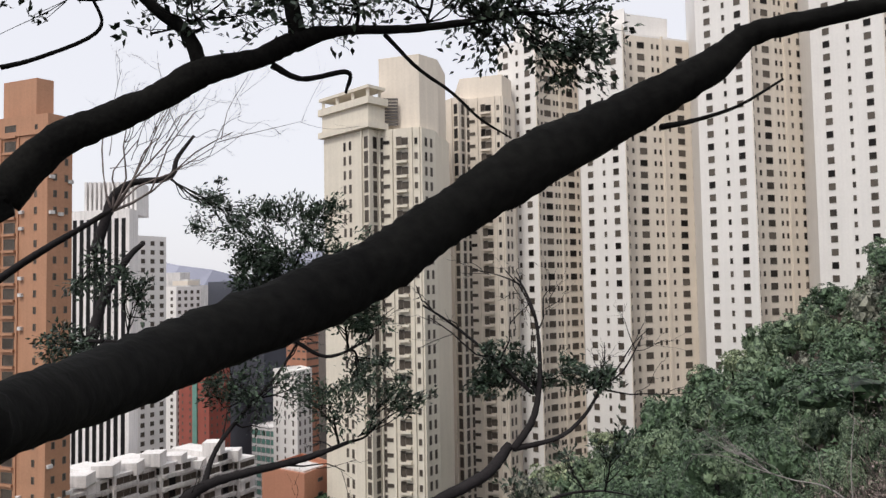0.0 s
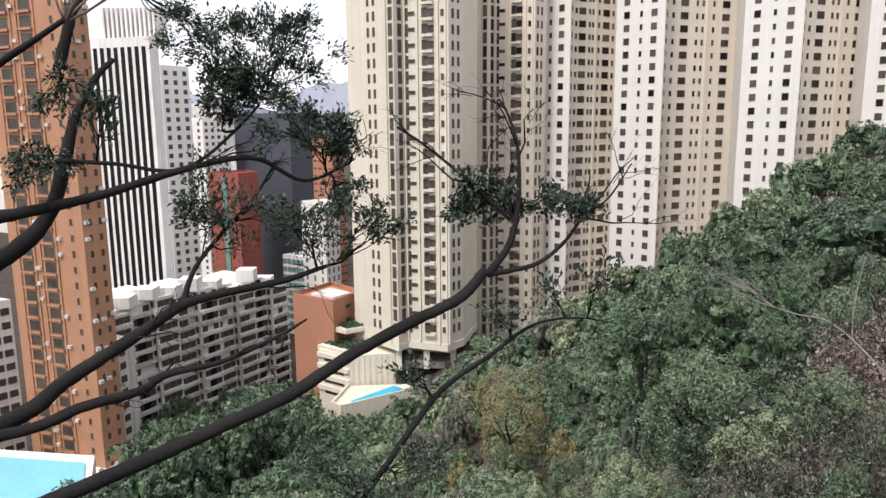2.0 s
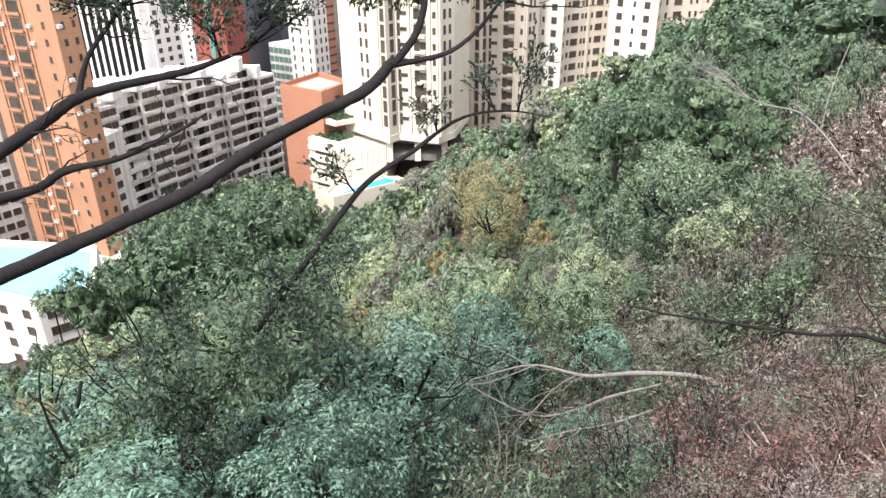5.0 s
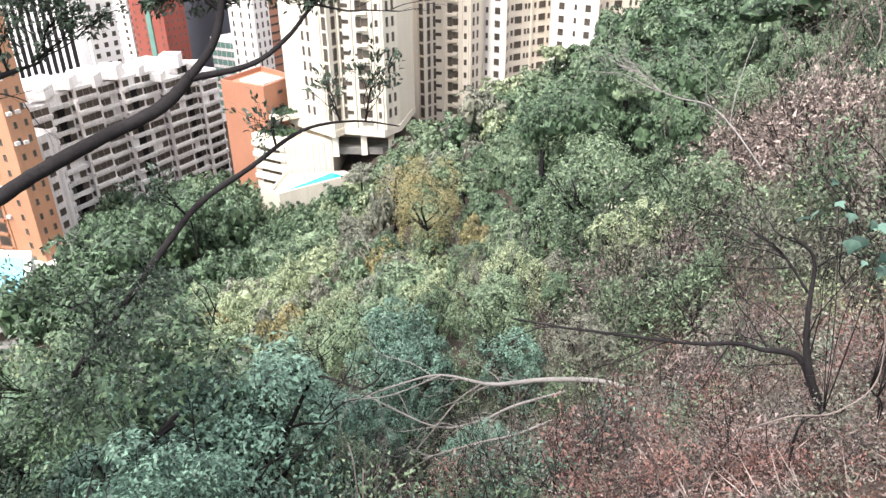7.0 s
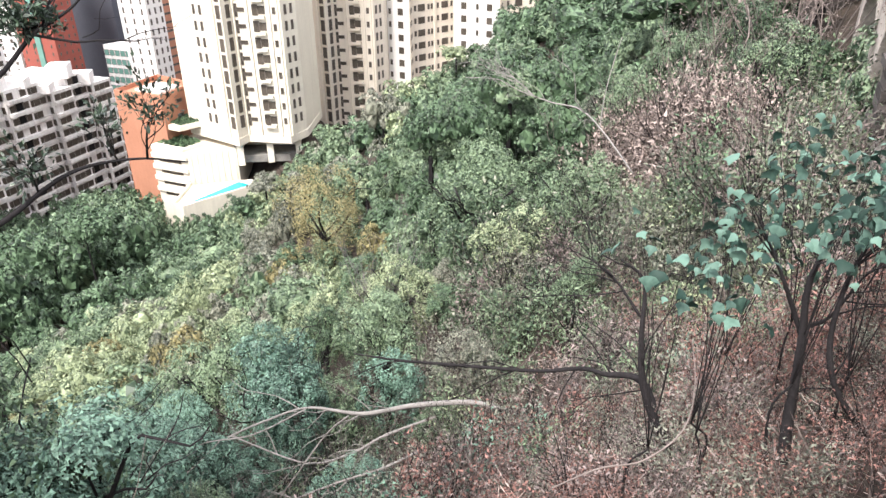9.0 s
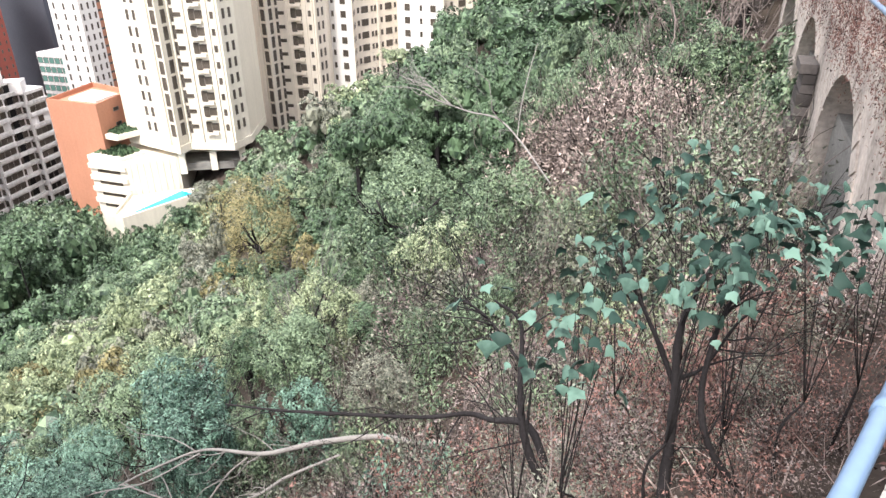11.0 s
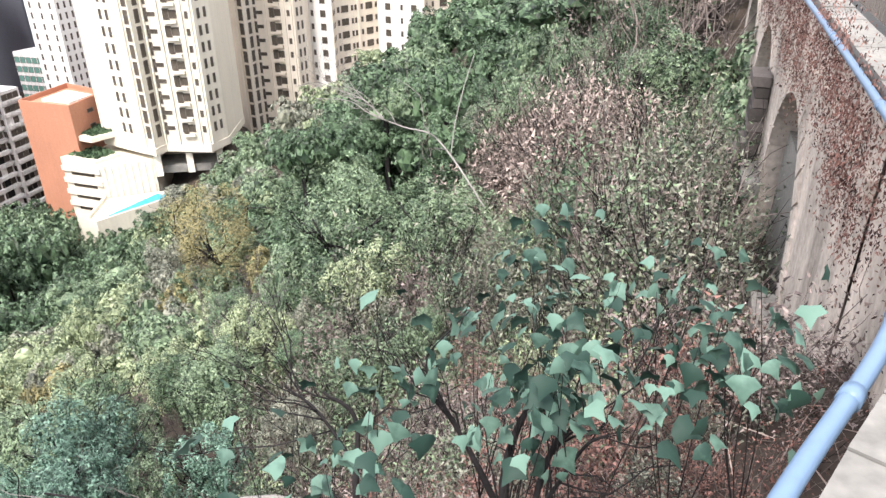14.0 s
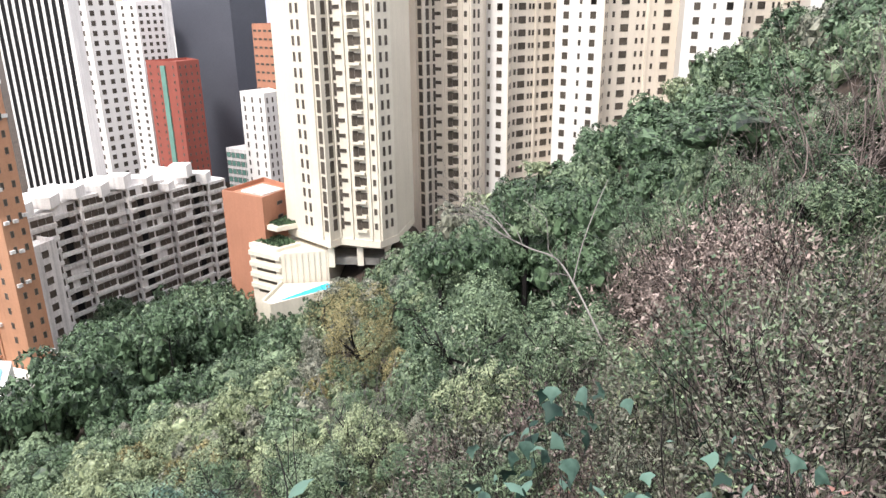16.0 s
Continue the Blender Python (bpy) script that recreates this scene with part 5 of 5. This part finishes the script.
def twig_spray(ob, centre, R, n, leaf, mat, seed, near, tufts=9, r=0.008, width=0.4, flat=0.75, tuft=0.22):
    """Forking twigs from the nearest point of a bough to tufts of small leaves in a cloud round the centre."""
    q = np.random.RandomState(seed)
    c = np.array(centre, float)
    pts = np.array([p[:3] for line in near for p in smooth_path(line, 4)])
    root = pts[np.argmin(np.linalg.norm(pts - (c - [0, 0, R * 0.3]), axis=1))]
    hub = root * 0.45 + c * 0.55 + q.normal(size=3) * R * 0.1
    s = Shape()
    s.tube(smooth_path([(*root, r * 1.6), (*((root + hub) / 2 + q.normal(size=3) * R * 0.1), r * 1.3), (*hub, r)], 4), 5)
    ends = []
    for k in range(tufts):
        tip = c + unit(q.normal(size=(1, 3)))[0] * R * q.uniform(0.35, 1.0) * np.array([1, 1, flat])
        f = q.uniform(0.2, 1.0)
        b = root + (hub - root) * f
        mid = (b + tip) / 2 + q.normal(size=3) * R * 0.14
        s.tube(smooth_path([(*b, r * 0.8), (*mid, r * 0.55), (*tip, r * 0.25)], 3), 4)
        ends.append((tip, tip - mid))
        for j in range(4):
            b2 = mid + (tip - mid) * q.uniform(0, 0.8)
            t2 = b2 + (tip - mid) * q.uniform(0.3, 0.7) + q.normal(size=3) * R * 0.2
            s.tube([(*b2, r * 0.4), (*t2, r * 0.2)], 3)
            ends.append((t2, t2 - b2))
    part("twig", s.mesh("twig", BARK if mat is LEAF_DARK else BARK_MID, True), ob)
    m = max(2, n // len(ends))
    pos = np.concatenate([e + q.normal(size=(m, 3)) * R * tuft * 0.5 for e, w in ends])
    way = np.concatenate([np.tile(w / (np.linalg.norm(w) + 1e-6), (m, 1)) for e, w in ends]) + q.normal(size=(len(pos), 3)) * 0.6
    v = leaves_at(pos, way, leaf, width, q)
    part("foliage", fast_mesh("foliage", v, np.arange(len(v), dtype=np.int32).reshape(-1, 4), mat), ob)


overhang = thing("overhanging_tree", "tree limbs overhanging the path edge, backlit shade put into the bark colour", "tree")
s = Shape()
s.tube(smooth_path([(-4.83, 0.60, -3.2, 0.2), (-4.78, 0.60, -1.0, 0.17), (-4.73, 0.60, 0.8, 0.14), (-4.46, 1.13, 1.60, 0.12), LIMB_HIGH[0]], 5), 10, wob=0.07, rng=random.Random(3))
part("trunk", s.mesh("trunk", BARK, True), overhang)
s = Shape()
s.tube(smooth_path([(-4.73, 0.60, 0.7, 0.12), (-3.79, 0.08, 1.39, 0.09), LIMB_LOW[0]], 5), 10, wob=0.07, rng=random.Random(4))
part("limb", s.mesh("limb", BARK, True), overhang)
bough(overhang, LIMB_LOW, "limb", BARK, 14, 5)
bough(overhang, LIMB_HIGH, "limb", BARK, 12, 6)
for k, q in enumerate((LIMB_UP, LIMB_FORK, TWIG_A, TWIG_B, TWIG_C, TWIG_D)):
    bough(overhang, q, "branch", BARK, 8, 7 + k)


mid_tree = thing("bank_tree", "slender tree with dark forked boughs growing from the bank", "tree")
s = Shape()
s.tube(smooth_path([(-13.0, 5.4, -9.0, 0.22), (-11.5, 5.4, -5.0, 0.19), (-9.2, 5.4, -2.8, 0.15), BR_B[0]], 5), 9, wob=0.06, rng=random.Random(30))
s.tube(smooth_path([(-11.5, 5.4, -5.0, 0.16), (-9.6, 5.5, -1.9, 0.13), BR_A[0]], 5), 9, wob=0.06, rng=random.Random(31))
part("trunk", s.mesh("trunk", BARK_MID, True), mid_tree)
for k, q in enumerate((BR_B, BR_B1, BR_B2, BR_B3, BR_A, BR_A0, BR_A1, BR_A2, BR_A3, BR_U, BR_V)):
    thin = 0.8 if k in (1, 2, 3) else 1.0
    bough(mid_tree, [(x, y, z, r * thin) for x, y, z, r in q], "branch", BARK_MID, 8, 40 + k)
low_tree = thing("bank_tree", "grey-barked leaning bough with small dark leaves", "tree")
bough(low_tree, BR_BLUE, "trunk", BARK_MID, 8, 60)
fallen = thing("fallen_bough", "bleached fallen bough lying over the shrubs", "fallen bough")
bough(fallen, FALLEN, "branch", BARK_PALE, 8, 62)
bough(fallen, FALLEN2, "branch", BARK_PALE, 7, 63)
white = thing("dead_tree", "pale dead tree leaning across the slope", "dead tree")
bough(white, WHITE_BOUGH, "branch", BARK_PALE, 7, 64)
crook = thing("bare_tree", "dark crooked bare tree with a long level bough", "tree")
bough(crook, CROOK, "branch", BARK_MID, 8, 65)
bough(white, WHITE_A, "branch", BARK_PALE, 5, 70)
bough(white, WHITE_B, "branch", BARK_PALE, 5, 71)
for k, q in enumerate((FALLEN3, FALLEN4, FALLEN5)):
    bough(fallen, q, "branch", BARK_PALE, 6, 72 + k)
near_tree = thing("bare_tree", "dark slender many-stemmed tree on the dry bank", "tree")
for k, q in enumerate((TRUNK_M, TRUNK_M1, TRUNK_M2, TRUNK_M3)):
    bough(near_tree, q, "stem" if k in (0, 2) else "branch", BARK_MID, 8, 80 + k)
for k, q in enumerate((STEM_N, STEM_N1)):
    bough(crook, q, "branch", BARK_MID, 7, 86 + k)
sapling = thing("dead_sapling", "pale bent dead stem among the dry shrubs", "dead sapling")
bough(sapling, PALE_Q, "stem", TWIGS, 7, 91)


def side_twigs(ob, lines, n, r, long, seed, mat):
    """Fine forking twigs along dead boughs."""
    q = np.random.RandomState(seed)
    for line in lines:
        pts = [np.array(p) for p in smooth_path(line, 5)]
        for k in range(n):
            j = q.randint(len(pts) // 4, len(pts) - 1)
            d = pts[j + 1][:3] - pts[j][:3]
            d = d / np.linalg.norm(d) + q.normal(size=3) * [0.5, 0.5, 0.4]
            s = Shape()
            limb_shape(s, pts[j][:3], pts[j][:3] + d / np.linalg.norm(d) * long * q.uniform(0.4, 1.2), min(r, pts[j][3] * 0.7), q, 2, 4, 0.5)
            part("twig", s.mesh("twig", mat, True), ob)


side_twigs(fallen, (FALLEN, FALLEN2, FALLEN3, FALLEN4, FALLEN5), 9, 0.016, 1.5, 5, BARK_PALE)
side_twigs(white, (WHITE_BOUGH, WHITE_A), 8, 0.016, 1.6, 6, BARK_PALE)
side_twigs(near_tree, (TRUNK_M, TRUNK_M1, TRUNK_M2, TRUNK_M3), 6, 0.010, 0.8, 7, BARK_MID)
side_twigs(crook, (CROOK, STEM_N, STEM_N1), 7, 0.012, 1.2, 8, BARK_MID)
side_twigs(mid_tree, (BR_A, BR_A0, BR_A1, BR_A2, BR_B1, BR_B2, BR_B3), 5, 0.012, 0.7, 9, BARK_MID)

# foliage of the overhanging tree and the bank trees
for k, (c, R, n) in enumerate((((-3.31, 1.86, 2.90), 0.26, 420), ((-3.01, 1.95, 2.99), 0.27, 420), ((-2.72, 2.03, 3.05), 0.29, 550), ((-1.86, 2.25, 2.94), 0.27, 700), ((-1.76, 2.28, 2.75), 0.20, 480), ((-1.59, 2.31, 3.07), 0.24, 350),
                               ((-2.10, 2.19, 3.02), 0.26, 600), ((-3.90, 1.65, 2.87), 0.19, 200), ((-2.39, 2.11, 3.13), 0.27, 500), ((-1.95, 2.22, 3.15), 0.28, 600))):
    twig_spray(overhang, c, R, n, 0.040, LEAF_DARK, 500 + k, (LIMB_HIGH, LIMB_FORK, LIMB_UP), 9, 0.0058, 0.5, 0.75)
# unseen crown overhead, added out of view to shade the limbs
q = np.random.RandomState(77)
p, d = crown_points(9000, 3.2, 2.2, 16, q, shell=0.3)
v = leaves_at(p + [-3.2, -0.6, 3.35], d + q.normal(size=d.shape) * 0.7, 0.075, 0.5, q)
part("crown", fast_mesh("crown", v, np.arange(len(v), dtype=np.int32).reshape(-1, 4), LEAF_DARK), overhang)
BOUGHS = (BR_B1, BR_B2, BR_B3, BR_A, BR_A0, BR_A1, BR_A2, BR_A3, BR_U, BR_V)
for k, (c, R, n) in enumerate((((-4.27, 7.78, 2.41), 0.52, 930), ((-3.87, 7.78, 2.12), 0.57, 1200), ((-4.44, 7.70, 1.89), 0.48, 840), ((-3.41, 7.78, 1.54), 0.48, 840), ((-3.01, 7.70, 1.39), 0.34, 450), ((-4.67, 7.49, 0.74), 0.44, 390), ((-4.21, 7.53, 0.47), 0.48, 420), ((-3.52, 7.59, 0.47), 0.48, 450),
                               ((-6.06, 7.53, 1.96), 0.39, 390), ((-5.71, 7.47, 1.72), 0.29, 240), ((-6.39, 7.15, 1.16), 0.44, 420), ((-2.95, 7.62, 0.68), 0.41, 570), ((-2.72, 7.59, 0.34), 0.32, 360), ((-1.51, 7.06, 0.85), 0.34, 510), ((-1.05, 7.13, 0.74), 0.39, 630), ((-1.68, 7.13, 0.57), 0.25, 270), ((-0.42, 7.29, 0.75), 0.30, 420), ((-4.90, 8.11, 2.75), 0.41, 570), ((-3.64, 7.93, 2.64), 0.34, 450))):
    twig_spray(mid_tree, c, R, int(n * 2.2), 0.066, LEAF_DARK, 520 + k, BOUGHS, 8, 0.011, 0.4, 0.7)
for k, (c, R, n) in enumerate((((-2.22, 7.73, -1.49), 0.36, 200), ((-1.14, 8.38, -0.88), 0.36, 180), ((0.17, 8.59, -0.39), 0.36, 220), ((-0.4, 8.9, -0.7), 0.3, 140))):
    twig_spray(low_tree, c, R, n, 0.085, LEAF_DARK, 540 + k, (BR_BLUE,), 7, 0.009, 0.4, 0.8)
for k in range(14):
    x, y, z, r = BR_BLUE[2 + k % 4]
    c = (x + (-0.75, -0.2, 0.3, -0.45)[k // 4 % 4], y - 0.45 - 0.1 * (k % 3), z + (0.35, -0.1, 0.15, -0.3)[k // 4 % 4])
    twig_spray(low_tree, c, 0.5, 900, 0.062, LEAF_DARK if k % 3 else GREENS[0], 560 + k, (BR_BLUE,), 9, 0.008, 0.42, 0.8)
bare = thing("bare_tree", "leafless fine-twigged treetop against the sky", "tree")
s = Shape()
q = np.random.RandomState(9)
for k in range(9):
    limb_shape(s, (-5.75, 7.0, 2.62), (-5.0 + q.normal() * 0.42, 7.1 + q.normal() * 0.3, 3.3 + q.uniform(0, 0.75)), 0.014, q, 3, 4, 0.45)
part("twig", s.mesh("twig", TWIGS, True), bare)
bough(bare, [(-12.5, 7.6, -6.0, 0.11), (-10.5, 7.4, -1.0, 0.08), (-7.4, 7.1, 1.6, 0.05), (-5.75, 7.0, 2.65, 0.028)], "trunk", BARK_MID, 7, 95)

# dense leafy trees in front of the slope
for x, y, kind, sc in ((-3.4, 9.6, "deep", 1.15), (-4.6, 9.4, "deep", 1.1), (-2.4, 10.4, "deep", 1.0), (-6.0, 10.5, "blue", 1.2), (-7.5, 9.0, "blue", 1.25), (-5.6, 7.6, "deep", 1.0), (-9.5, 10.5, "blue", 1.3),
                       (-4.8, 12.5, "blue", 1.2), (-1.6, 13.2, "blue", 1.0), (-8.0, 13.0, "blue", 1.3), (-11.5, 13.5, "blue", 1.3), (0.6, 14.6, "blue", 0.9), (-2.6, 6.4, "blue", 0.9), (-4.2, 6.0, "blue", 0.95), (-4.0, 8.9, "deep", 1.75), (-2.5, 8.9, "blue", 1.4), (-5.6, 9.2, "blue", 1.5), (-8.2, 8.4, "blue", 1.6), (-6.8, 11.4, "blue", 1.6), (-10.5, 10.5, "blue", 1.7), (-3.9, 4.9, "blue", 1.0), (-2.6, 5.0, "blue", 0.8)):
    plant_tree(x, y, kind, sc, rs)
for x, y, kind, sc, label in ((2.5, 43.5, "yellow", 2.3, "tall tree with yellowing leaves in the gully"), (7.7, 24.4, "mid", 1.6, "dense round green tree beside the hollow"), (33.0, 128.0, "fresh", 2.6, "yellow-green tree beside the towers")):
    plant_tree(x, y, kind, sc, rs, label=label)
ob = thing("bare_tree", "grey-purple leafless bushy tree with fine twigs", "tree", m=Matrix.Translation((4.2, 23.6, float(soil(4.2, 23.6)))))
tw = np.random.RandomState(55)
GREYTWIG = material("grey_twig", (0.15, 0.13, 0.135), 0.9, vary=0.35, size=1, bump=0)
for k in range(16):
    s = Shape()
    e = unit(tw.normal(size=(1, 3)))[0] * [1.5, 1.5, 0.8]
    limb_shape(s, (e[0] * 0.08, e[1] * 0.08, 0), (e[0], e[1], 2.6 + e[2]), 0.026, tw, 3, 4, 0.45)
    part("stem", s.mesh("stem", GREYTWIG, True), ob)
bp = thing("bare_tree", "small bleached bare tree among the green canopy", "tree", m=Matrix.Translation((0.53, 31.8, -20.2)))
s = Shape()
for k in range(4):
    limb_shape(s, (0, 0, 0), (q.normal() * 0.6, q.normal() * 0.5, 2.4 + q.uniform(-0.4, 0.4)), 0.06, q, 2, 5, 0.4)
part("stem", s.mesh("stem", BARK_PALE, True), bp)


# broad-leaved plants by the path edge
def broad_leaf_mesh(seed):
    q = random.Random(seed)
    L, W = 0.20, 0.19
    v = [(0, 0, 0), (0.34 * W, 0.06 * L, 0.012), (0.60 * W, 0.30 * L, -0.025), (0.26 * W, 0.58 * L, -0.01), (0, L, -0.06), (-0.26 * W, 0.58 * L, -0.01), (-0.60 * W, 0.30 * L, -0.025), (-0.34 * W, 0.06 * L, 0.012), (0, 0.42 * L, 0.018)]
    v = [(x, y, z + q.uniform(-0.006, 0.006)) for x, y, z in v]
    f = [(0, 1, 8), (1, 2, 3, 8), (3, 4, 8), (4, 5, 8), (5, 6, 7, 8), (7, 0, 8)]
    return mesh_of("leaf", v, f, LEAF_BROAD, smooth=True)


BROAD = [broad_leaf_mesh(k) for k in range(4)]


def broad_plant(x, y, top, R, n, seed):
    q = random.Random(seed)
    g = float(soil(x, y))
    ob = thing("broad_leaved_shrub", "shrub with large drooping blue-green lobed leaves", "shrub", "broad-leaved shrubs")
    s = Shape()
    tips = []
    fork = (x + q.uniform(-0.15, 0.15), y + q.uniform(-0.15, 0.15), g + (top - g) * 0.3)
    s.tube(smooth_path([(x, y, g - 0.2, 0.018), (x + q.uniform(-0.12, 0.12), y + q.uniform(-0.12, 0.12), g + (top - g) * 0.2, 0.014), (*fork, 0.010)], 4), 6)
    for k in range(5):
        a = q.uniform(0, 6.28)
        t = (x + math.cos(a) * R * q.uniform(0.3, 1), y + math.sin(a) * R * q.uniform(0.3, 1), top + q.uniform(-0.6, 0.05))
        m = [(a_ + b_) / 2 + q.uniform(-0.08, 0.08) for a_, b_ in zip(fork, t)]
        s.tube(smooth_path([(*fork, 0.006), (*m, 0.004), (*t, 0.002)], 4), 5)
        tips.append(t)
    part("stem", s.mesh("stem", BARK_MID, True), ob)
    for k in range(n):
        t = q.choice(tips)
        a = q.uniform(0, 6.28)
        r = q.uniform(0.02, 0.38)
        p = (t[0] + math.cos(a) * r, t[1] + math.sin(a) * r, t[2] + q.uniform(-0.45, 0.1))
        sc = q.uniform(0.32, 0.82)
        part("leaf", q.choice(BROAD), ob, "", pose(*p, q.uniform(-75, 0), q.uniform(-35, 35), math.degrees(a) - 90 + q.uniform(-50, 50)) @ Matrix.Scale(sc, 4))
    return ob


for k, (x, y, top, R, n) in enumerate(((6.4, 5.4, -0.3, 0.55, 95), (6.95, 5.3, -0.3, 0.42, 55), (5.9, 5.5, -0.45, 0.5, 70), (5.2, 5.8, -0.65, 0.45, 45), (7.4, 5.3, -0.4, 0.3, 24), (4.6, 5.9, -0.95, 0.35, 18), (7.1, 7.0, -0.5, 0.6, 40), (5.1, 5.4, -0.9, 0.45, 30), (6.6, 7.2, -1.3, 0.55, 30), (8.2, 7.4, -1.2, 0.5, 26))):
    broad_plant(x, y, top, R, n, 700 + k)


# fallen leaves and straw on the dry bank
q = np.random.RandomState(23)
for mat, n, size in ((LEAF_RUST, 9000, 0.085), (LEAF_DRY, 8000, 0.08), (LEAF_PLUME, 2500, 0.09)):
    u, v = q.uniform(2.5, 17, n), q.uniform(0.5, 10.5, n)
    x, y = 0.884 * u - 0.468 * v, 0.468 * u + 0.884 * v
    z = litter_z(x, y) + 0.03 + 0.16 * q.rand(n) ** 2
    way = q.normal(size=(n, 3)) * [1, 1, 0.45]
    lv = leaves_at(np.stack([x, y, z], 1), way, size, 0.5, q)
    thing("leaf_litter", "fallen brown leaves lying on the dry bank", "leaf litter", kind="stuff", me=fast_mesh("leaf_litter", lv, np.arange(len(lv), dtype=np.int32).reshape(-1, 4), mat))
n = 5000
u, v = q.uniform(3.0, 17, n), q.uniform(0.6, 10, n)
x, y = 0.884 * u - 0.468 * v, 0.468 * u + 0.884 * v
lv = leaves_at(np.stack([x, y, litter_z(x, y)], 1), q.normal(size=(n, 3)) * [0.8, 0.8, 0.35] + [0, 0, 0.55], 0.5, 0.03, q)
thing("straw", "pale dry grass stalks standing on the bank", "dry grass", kind="stuff", me=fast_mesh("straw", lv, np.arange(len(lv), dtype=np.int32).reshape(-1, 4), LEAF_PLUME))

# dry creeper on the bridge
q = np.random.RandomState(17)
pos, way = [], []
for k in range(170):
    c = on_bridge(q.uniform(-4, 19), 0.06, DECK - 0.05 - 1.3 * q.rand() ** 1.5)
    m = 120
    p = np.array(c) + q.normal(size=(m, 3)) * [0.25, 0.25, 0.4]
    d = (p[:, 0] - BA.x) * -BD.y + (p[:, 1] - BA.y) * BD.x
    p[:, 0] += (0.05 + 0.15 * q.rand(m) - d) * -BD.y
    p[:, 1] += (0.05 + 0.15 * q.rand(m) - d) * BD.x
    pos.append(p)
    way.append(q.normal(size=(m, 3)) * 0.5 - [0, 0, 1])
v = leaves_at(np.concatenate(pos), np.concatenate(way), 0.055, 0.35, q)
thing("creeper", "dry reddish creeper hanging over the bridge wall", "creeper", kind="stuff", me=fast_mesh("creeper", v, np.arange(len(v), dtype=np.int32).reshape(-1, 4), LEAF_RUST))
